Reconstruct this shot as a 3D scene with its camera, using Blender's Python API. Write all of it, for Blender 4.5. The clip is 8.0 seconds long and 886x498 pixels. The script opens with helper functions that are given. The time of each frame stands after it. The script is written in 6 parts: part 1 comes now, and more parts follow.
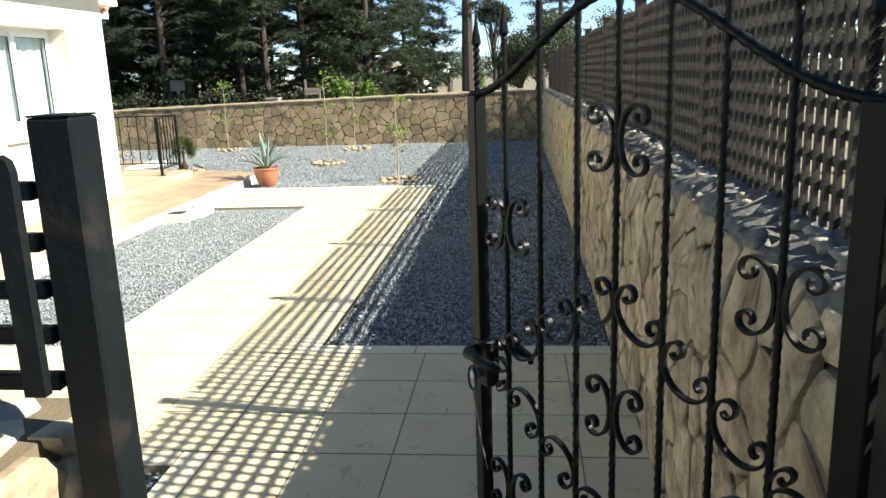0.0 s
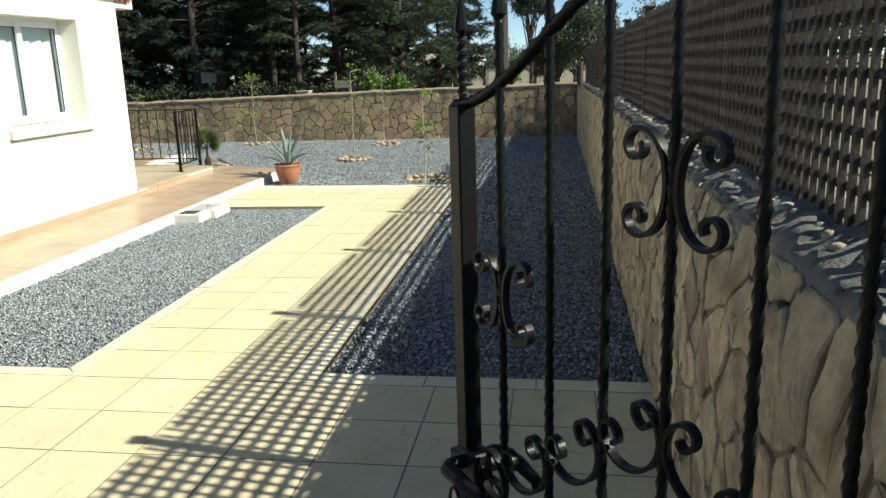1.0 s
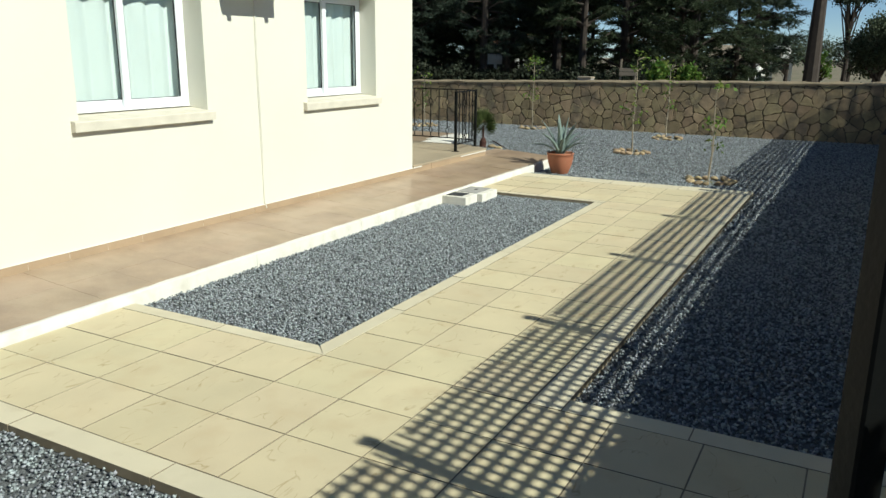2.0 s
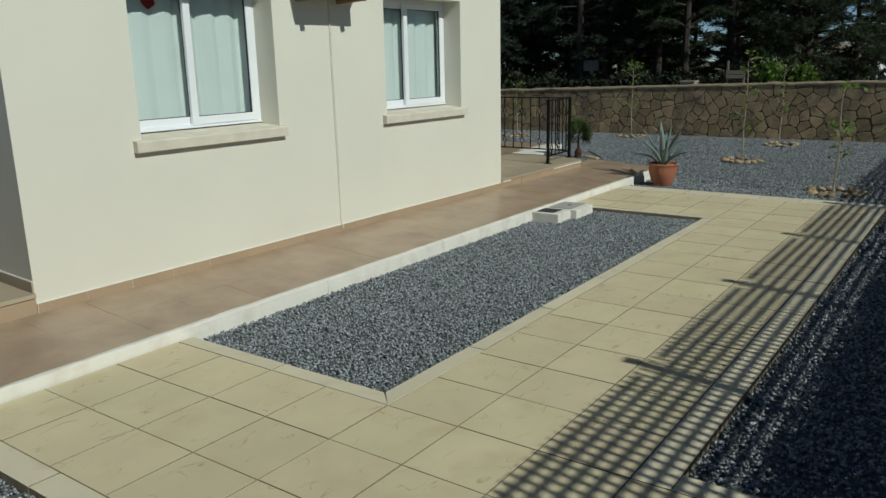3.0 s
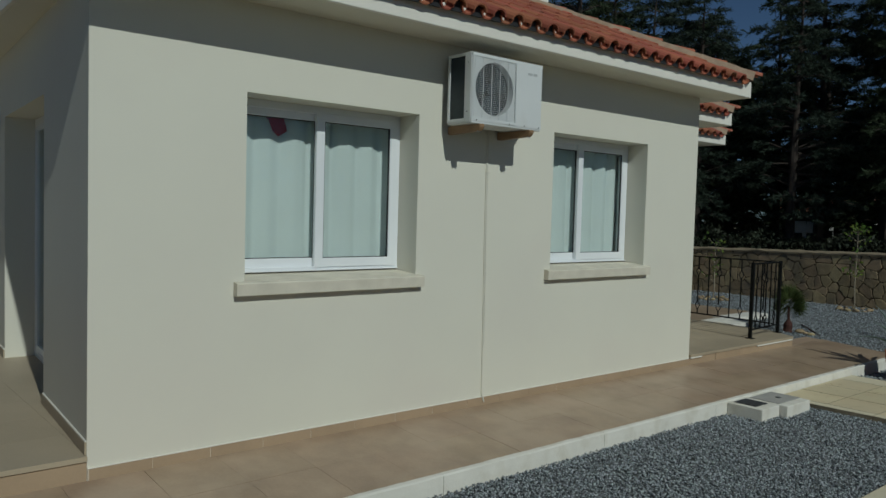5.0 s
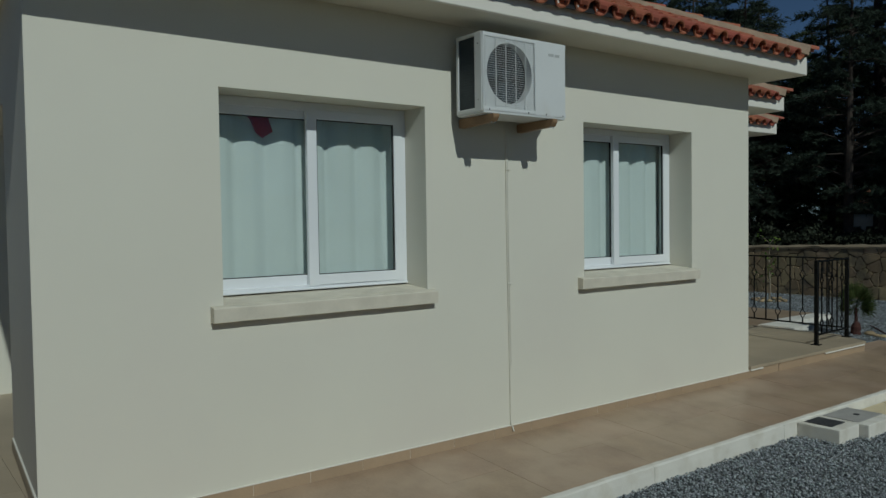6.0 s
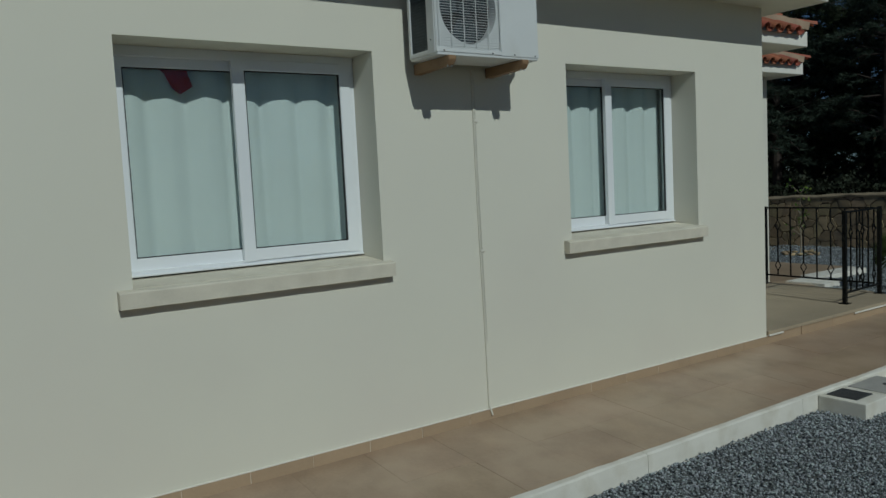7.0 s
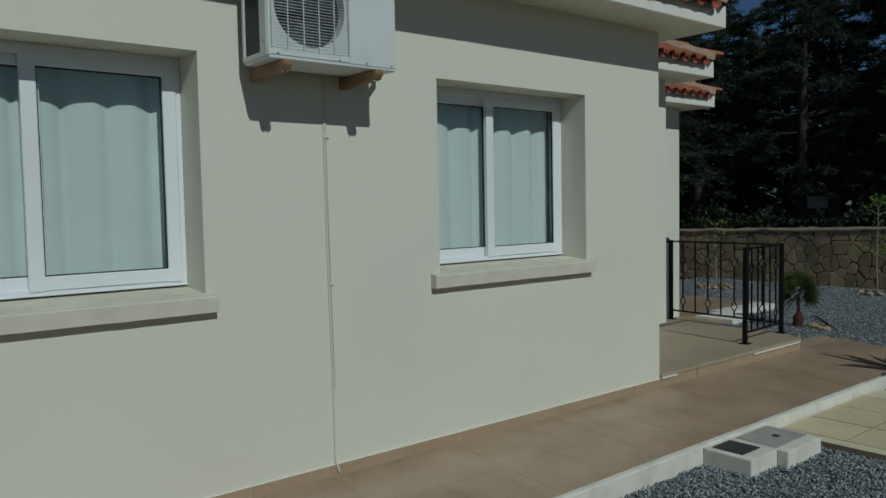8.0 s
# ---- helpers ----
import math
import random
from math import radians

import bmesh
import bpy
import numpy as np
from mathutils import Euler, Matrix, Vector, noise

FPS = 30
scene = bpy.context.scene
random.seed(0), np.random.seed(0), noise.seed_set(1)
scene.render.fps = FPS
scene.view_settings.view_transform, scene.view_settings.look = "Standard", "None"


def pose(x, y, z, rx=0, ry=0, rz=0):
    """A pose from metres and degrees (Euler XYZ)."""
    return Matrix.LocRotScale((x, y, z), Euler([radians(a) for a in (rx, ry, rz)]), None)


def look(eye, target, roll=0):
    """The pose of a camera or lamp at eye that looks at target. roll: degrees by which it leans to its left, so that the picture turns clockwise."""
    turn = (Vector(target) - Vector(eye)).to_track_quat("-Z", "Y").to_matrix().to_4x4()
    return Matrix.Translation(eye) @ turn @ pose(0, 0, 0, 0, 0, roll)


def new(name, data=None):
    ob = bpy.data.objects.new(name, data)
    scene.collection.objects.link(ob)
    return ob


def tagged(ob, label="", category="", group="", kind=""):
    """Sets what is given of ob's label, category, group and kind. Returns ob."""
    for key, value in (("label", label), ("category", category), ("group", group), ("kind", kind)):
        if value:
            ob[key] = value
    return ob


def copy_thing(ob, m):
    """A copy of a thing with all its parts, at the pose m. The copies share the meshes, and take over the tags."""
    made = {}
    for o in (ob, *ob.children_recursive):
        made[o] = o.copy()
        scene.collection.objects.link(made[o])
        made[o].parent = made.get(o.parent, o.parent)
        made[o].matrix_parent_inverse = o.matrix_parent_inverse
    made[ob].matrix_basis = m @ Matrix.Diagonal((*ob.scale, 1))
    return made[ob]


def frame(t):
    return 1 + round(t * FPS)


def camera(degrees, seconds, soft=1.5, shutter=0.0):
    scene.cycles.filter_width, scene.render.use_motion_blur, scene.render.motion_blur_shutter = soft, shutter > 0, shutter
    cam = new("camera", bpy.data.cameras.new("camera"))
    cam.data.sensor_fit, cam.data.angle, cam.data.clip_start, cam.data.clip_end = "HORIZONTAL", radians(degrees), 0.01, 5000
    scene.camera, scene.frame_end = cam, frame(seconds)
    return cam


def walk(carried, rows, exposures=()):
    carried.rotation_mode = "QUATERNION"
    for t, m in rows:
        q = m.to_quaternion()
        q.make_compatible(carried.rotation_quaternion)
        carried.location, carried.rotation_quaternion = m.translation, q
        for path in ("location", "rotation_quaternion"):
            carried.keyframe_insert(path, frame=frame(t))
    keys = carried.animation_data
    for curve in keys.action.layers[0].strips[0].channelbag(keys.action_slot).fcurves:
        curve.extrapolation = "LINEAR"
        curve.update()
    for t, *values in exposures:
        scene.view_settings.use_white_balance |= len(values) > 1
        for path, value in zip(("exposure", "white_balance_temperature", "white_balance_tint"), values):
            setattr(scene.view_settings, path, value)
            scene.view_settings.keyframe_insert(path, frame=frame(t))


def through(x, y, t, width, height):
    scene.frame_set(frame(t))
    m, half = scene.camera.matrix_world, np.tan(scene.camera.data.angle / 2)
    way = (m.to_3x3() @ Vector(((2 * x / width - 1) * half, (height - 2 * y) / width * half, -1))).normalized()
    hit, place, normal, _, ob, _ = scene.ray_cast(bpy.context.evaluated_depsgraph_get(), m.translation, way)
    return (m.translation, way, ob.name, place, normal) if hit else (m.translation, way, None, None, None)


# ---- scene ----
cam = camera(59.8, 8.0)
PATH = [
    (0, (2.877, -4.705, 1.799), (2.676, -2.767, 1.346), -2.0),
    (0.5, (2.899, -4.39, 1.802), (2.666, -2.459, 1.336), -0.7),
    (0.8, (2.925, -4.211, 1.814), (2.705, -2.281, 1.34), -1.5),
    (1, (2.933, -4.068, 1.806), (2.643, -2.146, 1.338), -1.8),
    (1.5, (2.896, -3.77, 1.825), (2.227, -1.951, 1.331), -1.7),
    (1.6, (2.862, -3.72, 1.817), (2.121, -1.931, 1.316), -1.0),
    (2.8, (2.525, -3.047, 1.786), (1.442, -1.43, 1.328), -0.7),
    (3, (2.463, -2.892, 1.76), (1.328, -1.313, 1.291), -1.3),
    (3.5, (2.271, -2.618, 1.731), (1.036, -1.12, 1.252), -2.4),
    (4, (2.098, -2.311, 1.745), (0.725, -0.9, 1.398), -2.2),
    (4.5, (1.985, -2.005, 1.728), (0.464, -0.724, 1.529), -0.4),
    (5, (1.793, -1.678, 1.729), (0.27, -0.384, 1.632), 1.6),
    (5.2, (1.698, -1.551, 1.723), (0.183, -0.25, 1.618), 0.5),
    (6.3, (1.25, -0.843, 1.69), (-0.362, 0.338, 1.612), -1.1),
    (6.5, (1.196, -0.702, 1.688), (-0.408, 0.479, 1.514), -2.7),
    (7, (1.104, -0.305, 1.674), (-0.538, 0.825, 1.507), -2.9),
    (7.5, (1.004, 0.043, 1.686), (-0.599, 1.229, 1.531), 0.3),
    (8, (0.954, 0.444, 1.67), (-0.594, 1.705, 1.556), -1.1),
]
EXPOSURES = [(0.0, 1.65, 6850, 4), (0.5, 1.34, 6800, 2), (1.0, 0.96, 6740, 0), (1.6, 0.62, 6550, -1), (2.8, -0.5, 6250, -1), (3.5, -0.78, 6180, -1), (4.0, -0.9, 6100, -2), (4.5, -1.13, 6000, -2), (5.2, -1.26, 5950, -2), (6.5, -1.42, 5840, -3), (8.0, -1.38, 5800, -3)]
walk(cam, [(t, look(eye, target, roll)) for t, eye, target, roll in PATH], EXPOSURES)

# world and sun
SUN = Vector((1.0, -0.155, 0.775)).normalized()
world = bpy.data.worlds.new("world")
scene.world = world
world.use_nodes = True
wn = world.node_tree.nodes
sky = wn.new("ShaderNodeTexSky")
sky.sky_type = "NISHITA"
sky.sun_disc = False
sky.sun_elevation = math.asin(SUN.z)
sky.sun_rotation = math.atan2(SUN.x, SUN.y)
sky.air_density, sky.dust_density, sky.ozone_density = 0.5, 0.05, 2.6
wn["Background"].inputs[1].default_value = 0.076
world.node_tree.links.new(sky.outputs[0], wn["Background"].inputs[0])
lamp = bpy.data.lights.new("sun", "SUN")
lamp.energy, lamp.angle, lamp.color = 4.45, radians(0.55), (1.0, 0.965, 0.90)
sun_ob = new("sun", lamp)
sun_ob.matrix_world = look(SUN * 40, (0, 0, 0))

# ---- materials ----


def mat(name, base, rough=0.7, vary=0.15, scale=6.0, grain=60.0, bump=0.15, metal=0.0, rnd=0.0, island=0.0, hue=0.0, stain=None, spec=0.5, vein=None):
    """A surface with two scales of mottling, fine relief, and a random shift for each piece."""
    m = bpy.data.materials.new(name)
    m.use_nodes = True
    t = m.node_tree
    n, l = t.nodes, t.links
    b = n["Principled BSDF"]
    geo = n.new("ShaderNodeTexCoord")
    big = n.new("ShaderNodeTexNoise")
    big.inputs["Scale"].default_value, big.inputs["Detail"].default_value = scale, 6
    fine = n.new("ShaderNodeTexNoise")
    fine.inputs["Scale"].default_value, fine.inputs["Detail"].default_value = grain, 4
    pos = n.new("ShaderNodeNewGeometry")
    l.new(pos.outputs["Position"], big.inputs["Vector"])
    l.new(pos.outputs["Position"], fine.inputs["Vector"])
    mix = n.new("ShaderNodeMath")
    mix.operation = "MULTIPLY_ADD"
    mix.inputs[1].default_value, mix.inputs[2].default_value = 1.2, 0.4 - 0.6 * 0.5
    l.new(big.outputs[0], mix.inputs[0])
    addf = n.new("ShaderNodeMath")
    addf.operation = "MULTIPLY_ADD"
    addf.inputs[1].default_value = 0.5
    l.new(fine.outputs[0], addf.inputs[0])
    l.new(mix.outputs[0], addf.inputs[2])
    ramp = n.new("ShaderNodeMapRange")
    ramp.inputs["From Min"].default_value, ramp.inputs["From Max"].default_value = 0.45, 1.45
    ramp.inputs["To Min"].default_value, ramp.inputs["To Max"].default_value = 1 - vary, 1 + vary
    l.new(addf.outputs[0], ramp.inputs["Value"])
    last = ramp.outputs[0]
    hsv = n.new("ShaderNodeHueSaturation")
    hsv.inputs["Color"].default_value = (*base, 1)
    if rnd or island:
        if island:
            src = n.new("ShaderNodeNewGeometry").outputs["Random Per Island"]
            amount = island
        else:
            src = n.new("ShaderNodeObjectInfo").outputs["Random"]
            amount = rnd
        r = n.new("ShaderNodeMapRange")
        r.inputs["To Min"].default_value, r.inputs["To Max"].default_value = 1 - amount, 1 + amount
        l.new(src, r.inputs["Value"])
        mul = n.new("ShaderNodeMath")
        mul.operation = "MULTIPLY"
        l.new(r.outputs[0], mul.inputs[0])
        l.new(last, mul.inputs[1])
        last = mul.outputs[0]
        if hue:
            wob = n.new("ShaderNodeMath")
            wob.operation = "MULTIPLY"
            wob.inputs[1].default_value = 7.31
            l.new(src, wob.inputs[0])
            fr = n.new("ShaderNodeMath")
            fr.operation = "FRACT"
            l.new(wob.outputs[0], fr.inputs[0])
            hr = n.new("ShaderNodeMapRange")
            hr.inputs["To Min"].default_value, hr.inputs["To Max"].default_value = 0.5 - hue, 0.5 + hue
            l.new(fr.outputs[0], hr.inputs["Value"])
            l.new(hr.outputs[0], hsv.inputs["Hue"])
    l.new(last, hsv.inputs["Value"])
    colour = hsv.outputs[0]
    if stain:
        sc, lo, hi, tint, size = stain
        sn = n.new("ShaderNodeTexNoise")
        sn.inputs["Scale"].default_value, sn.inputs["Detail"].default_value = size, 8
        l.new(pos.outputs["Position"], sn.inputs["Vector"])
        sr = n.new("ShaderNodeMapRange")
        sr.inputs["From Min"].default_value, sr.inputs["From Max"].default_value, sr.inputs["To Max"].default_value = lo, hi, sc
        l.new(sn.outputs[0], sr.inputs["Value"])
        mx = n.new("ShaderNodeMix")
        mx.data_type = "RGBA"
        mx.inputs[7].default_value = (*tint, 1)
        l.new(sr.outputs[0], mx.inputs[0])
        l.new(colour, mx.inputs[6])
        colour = mx.outputs[2]
    if vein:
        amount, tint, size = vein
        vn, mask, cut = n.new("ShaderNodeTexNoise"), n.new("ShaderNodeTexNoise"), n.new("ShaderNodeMapRange")
        vn.inputs["Scale"].default_value, vn.inputs["Detail"].default_value, vn.inputs["Distortion"].default_value = size, 2, 0.8
        mask.inputs["Scale"].default_value, mask.inputs["Detail"].default_value = size * 1.3, 3
        off, mag, both = (n.new("ShaderNodeMath") for _ in range(3))
        off.operation, mag.operation, both.operation = "SUBTRACT", "ABSOLUTE", "MULTIPLY"
        off.inputs[1].default_value = 0.5
        band, mv = n.new("ShaderNodeMapRange"), n.new("ShaderNodeMix")
        band.inputs["From Max"].default_value, band.inputs["To Min"].default_value, band.inputs["To Max"].default_value = 0.013, amount, 0.0
        cut.inputs["From Min"].default_value, cut.inputs["From Max"].default_value = 0.50, 0.60
        squeeze = n.new("ShaderNodeVectorMath")
        squeeze.operation = "MULTIPLY"
        squeeze.inputs[1].default_value = (1.25, 0.5, 1.0)
        l.new(pos.outputs["Position"], squeeze.inputs[0])
        l.new(squeeze.outputs[0], vn.inputs["Vector"])
        l.new(pos.outputs["Position"], mask.inputs["Vector"])
        l.new(vn.outputs[0], off.inputs[0])
        l.new(off.outputs[0], mag.inputs[0])
        l.new(mag.outputs[0], band.inputs["Value"])
        l.new(mask.outputs[0], cut.inputs["Value"])
        l.new(band.outputs[0], both.inputs[0])
        l.new(cut.outputs[0], both.inputs[1])
        mv.data_type = "RGBA"
        mv.inputs[7].default_value = (*tint, 1)
        l.new(both.outputs[0], mv.inputs[0])
        l.new(colour, mv.inputs[6])
        colour = mv.outputs[2]
    l.new(colour, b.inputs["Base Color"])
    b.inputs["Roughness"].default_value = rough
    b.inputs["Metallic"].default_value = metal
    b.inputs["Specular IOR Level"].default_value = spec
    if bump:
        bp = n.new("ShaderNodeBump")
        bp.inputs["Strength"].default_value, bp.inputs["Distance"].default_value = bump, 0.01
        l.new(addf.outputs[0], bp.inputs["Height"])
        l.new(bp.outputs[0], b.inputs["Normal"])
    return m


def glass_mat():
    m = bpy.data.materials.new("window glass")
    m.use_nodes = True
    t = m.node_tree
    n, l = t.nodes, t.links
    n.remove(n["Principled BSDF"])
    clear, gloss, mix = (n.new(k) for k in ("ShaderNodeBsdfTransparent", "ShaderNodeBsdfGlossy", "ShaderNodeMixShader"))
    clear.inputs[0].default_value = (0.93, 0.965, 0.96, 1)
    gloss.inputs["Roughness"].default_value = 0.02
    facing, power, level = n.new("ShaderNodeLayerWeight"), n.new("ShaderNodeMath"), n.new("ShaderNodeMath")
    facing.inputs[0].default_value = 0.5
    power.operation, level.operation = "POWER", "MULTIPLY_ADD"
    power.inputs[1].default_value, level.inputs[1].default_value, level.inputs[2].default_value = 4.5, 0.7, 0.03
    l.new(facing.outputs["Facing"], power.inputs[0])
    l.new(power.outputs[0], level.inputs[0])
    l.new(level.outputs[0], mix.inputs[0])
    l.new(clear.outputs[0], mix.inputs[1])
    l.new(gloss.outputs[0], mix.inputs[2])
    l.new(mix.outputs[0], n["Material Output"].inputs[0])
    return m


def leaf_mat(name, base, island=0.45, hue=0.03, through=0.25):
    m = mat(name, base, 0.55, 0.2, 2.0, 30.0, 0.0, island=island, hue=hue, spec=0.08)
    t = m.node_tree
    b = t.nodes["Principled BSDF"]
    tr, mx = t.nodes.new("ShaderNodeBsdfTranslucent"), t.nodes.new("ShaderNodeMixShader")
    mx.inputs[0].default_value = through
    t.links.new(b.inputs["Base Color"].links[0].from_socket, tr.inputs[0])
    t.links.new(b.outputs[0], mx.inputs[1])
    t.links.new(tr.outputs[0], mx.inputs[2])
    t.links.new(mx.outputs[0], t.nodes["Material Output"].inputs[0])
    return m


RENDER = mat("painted render", (0.71, 0.688, 0.59), 0.85, 0.035, 1.1, 220.0, 0.12, stain=(0.35, 0.46, 0.72, (0.665, 0.615, 0.55), 0.9))
TRIM = mat("white trim", (0.78, 0.75, 0.67), 0.7, 0.05, 3.0, 150.0, 0.08)
SILL = mat("cast sill", (0.65, 0.605, 0.50), 0.85, 0.16, 7.0, 190.0, 0.25, stain=(0.3, 0.55, 0.75, (0.50, 0.44, 0.33), 4.0))
PVC = mat("white window frame", (0.80, 0.82, 0.84), 0.3, 0.03, 3.0, 40.0, 0.0)
GASKET = mat("black gasket", (0.015, 0.015, 0.017), 0.6, 0.1, 5.0, 50.0, 0.0)
GLASS = glass_mat()
CLOTH = mat("curtain cloth", (0.63, 0.68, 0.66), 0.9, 0.06, 5.0, 300.0, 0.05)
RED = mat("red cloth", (0.29, 0.008, 0.014), 0.8, 0.15, 9.0, 200.0, 0.05)
# dark base colour that carries the gloom of interiors behind glass
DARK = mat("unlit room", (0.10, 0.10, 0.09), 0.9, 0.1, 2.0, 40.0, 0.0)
PAVER = mat("cream paving", (0.645, 0.555, 0.36), 0.8, 0.12, 2.2, 170.0, 0.18, rnd=0.045, hue=0.006, stain=(0.5, 0.52, 0.74, (0.565, 0.435, 0.255), 3.6), vein=(0.7, (0.39, 0.28, 0.13), 5.0))
EDGING = mat("edging slab", (0.68, 0.61, 0.44), 0.82, 0.09, 3.0, 170.0, 0.18, rnd=0.05, stain=(0.35, 0.55, 0.75, (0.44, 0.36, 0.22), 5.0))
GROUT = mat("joint sand", (0.27, 0.225, 0.155), 0.95, 0.25, 9.0, 200.0, 0.3)
WALKTILE = mat("terracotta tile", (0.355, 0.258, 0.175), 0.38, 0.27, 4.0, 60.0, 0.06, rnd=0.03, hue=0.004, stain=(0.65, 0.44, 0.66, (0.46, 0.355, 0.255), 2.6))
WALKJOINT = mat("tile joint", (0.345, 0.25, 0.172), 0.7, 0.2, 9.0, 100.0, 0.1)
RECESSDARK = mat("dark brown veranda recess", (0.055, 0.040, 0.030), 0.7, 0.3, 3.0, 60.0, 0.2)
SKIRT = mat("skirting tile", (0.395, 0.29, 0.19), 0.45, 0.14, 3.0, 90.0, 0.05, rnd=0.03)
SKIRTGROUT = mat("tan grout", (0.62, 0.53, 0.42), 0.9, 0.15, 9.0, 90.0, 0.1)
TERRACE = mat("stone terrace tile", (0.40, 0.332, 0.238), 0.5, 0.16, 1.6, 70.0, 0.05, rnd=0.025, spec=0.3)
KERB = mat("whitewashed concrete", (0.75, 0.725, 0.655), 0.85, 0.10, 4.0, 120.0, 0.3, stain=(0.4, 0.48, 0.70, (0.50, 0.45, 0.34), 6.0))
SOIL = mat("gravel bed", (0.13, 0.137, 0.14), 0.9, 0.55, 30.0, 260.0, 0.9)
GRAVEL = mat("crushed stone", (0.268, 0.292, 0.306), 0.6, 0.25, 60.0, 300.0, 0.25, island=0.72, hue=0.07)
EARTH = mat("dry earth", (0.20, 0.165, 0.11), 0.95, 0.35, 0.5, 14.0, 0.6, stain=(0.7, 0.5, 0.65, (0.11, 0.125, 0.045), 0.7))
STONE = mat("cladding stone", (0.44, 0.353, 0.225), 0.9, 0.6, 9.0, 40.0, 1.0, rnd=0.22, hue=0.012, stain=(0.8, 0.50, 0.66, (0.20, 0.135, 0.08), 7.0))
FARSTONE = mat("far cladding stone", (0.39, 0.295, 0.17), 0.9, 0.35, 4.0, 40.0, 0.4, rnd=0.24, hue=0.014, stain=(0.75, 0.48, 0.66, (0.17, 0.14, 0.10), 2.6))
NEARMORTAR = mat("tan mortar", (0.21, 0.165, 0.11), 0.95, 0.3, 8.0, 90.0, 0.6)
MORTAR = mat("mortar", (0.15, 0.115, 0.072), 0.95, 0.25, 6.0, 90.0, 0.5)
EARTHCAP = mat("earthy coping", (0.25, 0.20, 0.13), 0.95, 0.3, 4.0, 40.0, 0.7)
CEMENT = mat("rough cement", (0.125, 0.122, 0.114), 0.95, 0.4, 6.0, 60.0, 1.0, stain=(0.6, 0.5, 0.66, (0.33, 0.28, 0.20), 9.0))
RINGSTONE = mat("golden field stone", (0.36, 0.275, 0.16), 0.9, 0.35, 8.0, 60.0, 0.8, rnd=0.4, hue=0.015)
GREYSTONE = mat("grey rough stone", (0.30, 0.285, 0.25), 0.95, 0.4, 9.0, 60.0, 0.8, rnd=0.15, stain=(0.6, 0.5, 0.66, (0.42, 0.33, 0.19), 11.0))
RUBBLE = mat("loose stone", (0.39, 0.33, 0.235), 0.9, 0.25, 7.0, 60.0, 0.5, rnd=0.3, hue=0.015)
IRON = mat("black painted iron", (0.0065, 0.0072, 0.0070), 0.40, 0.3, 9.0, 120.0, 0.1, spec=0.16)
BLACKWOOD = mat("black painted wood", (0.0085, 0.0105, 0.012), 0.5, 0.35, 6.0, 80.0, 0.2, stain=(0.55, 0.60, 0.72, (0.052, 0.040, 0.033), 6.0), spec=0.08)
LATHWOOD = mat("weathered lath", (0.064, 0.053, 0.042), 0.85, 0.35, 7.0, 110.0, 0.3, rnd=0.25)
POSTWOOD = mat("stained post", (0.062, 0.049, 0.037), 0.85, 0.3, 7.0, 90.0, 0.3)
HIPMORTAR = mat("hip mortar", (0.36, 0.26, 0.18), 0.95, 0.3, 9.0, 60.0, 0.6)
CLAY = mat("clay roof tile", (0.345, 0.108, 0.06), 0.8, 0.22, 5.0, 80.0, 0.25, rnd=0.2, hue=0.01, stain=(0.6, 0.55, 0.75, (0.27, 0.14, 0.09), 6.0))
TERRACOTTA = mat("terracotta pot", (0.37, 0.14, 0.075), 0.75, 0.15, 8.0, 90.0, 0.15, stain=(0.4, 0.55, 0.75, (0.36, 0.22, 0.14), 7.0))
AGAVE = mat("agave leaf", (0.185, 0.245, 0.22), 0.55, 0.2, 5.0, 60.0, 0.05)
ACWHITE = mat("air conditioner casing", (0.69, 0.705, 0.695), 0.4, 0.04, 4.0, 60.0, 0.0, stain=(0.3, 0.6, 0.8, (0.55, 0.52, 0.45), 5.0))
NAMEPLATE = mat("faded plate", (0.46, 0.47, 0.46), 0.5, 0.1, 9.0, 90.0, 0.0)
ACFIN = mat("condenser fins", (0.05, 0.065, 0.075), 0.5, 0.3, 20.0, 200.0, 0.2, metal=0.4)
ACDARK = mat("fan recess", (0.02, 0.022, 0.024), 0.6, 0.2, 9.0, 60.0, 0.0)
BRACKET = mat("bracket wood", (0.27, 0.17, 0.09), 0.7, 0.3, 9.0, 90.0, 0.2)
PAINTEDPIPE = mat("painted pipe", (0.70, 0.675, 0.585), 0.7, 0.1, 5.0, 90.0, 0.05)
PLASTIC = mat("white plastic duct", (0.70, 0.68, 0.60), 0.5, 0.06, 6.0, 60.0, 0.0)
LID = mat("cast iron lid", (0.06, 0.062, 0.066), 0.55, 0.3, 12.0, 160.0, 0.4, metal=0.3)
CONCLID = mat("concrete lid", (0.36, 0.35, 0.33), 0.9, 0.2, 8.0, 120.0, 0.3)
BARK = mat("pine bark", (0.046, 0.035, 0.028), 0.95, 0.4, 5.0, 30.0, 0.9)
PALMBARK = mat("palm fibre", (0.062, 0.024, 0.018), 0.9, 0.35, 12.0, 70.0, 0.6)
PINE = leaf_mat("pine needles", (0.056, 0.074, 0.042), 0.5, 0.03, 0.28)
PINEBLUE = leaf_mat("blue-green needles", (0.048, 0.066, 0.048), 0.5, 0.03, 0.28)
DARKLEAF = leaf_mat("undergrowth leaf in shade tone", (0.030, 0.036, 0.024), 0.5, 0.03, 0.08)
PALMLEAF = leaf_mat("palm frond", (0.07, 0.092, 0.032), 0.5, 0.03, 0.15)
SHRUB = leaf_mat("bright shrub leaf", (0.115, 0.19, 0.04), 0.4, 0.03, 0.3)
SAPLEAF = leaf_mat("sapling leaf", (0.14, 0.20, 0.045), 0.4, 0.03, 0.35)
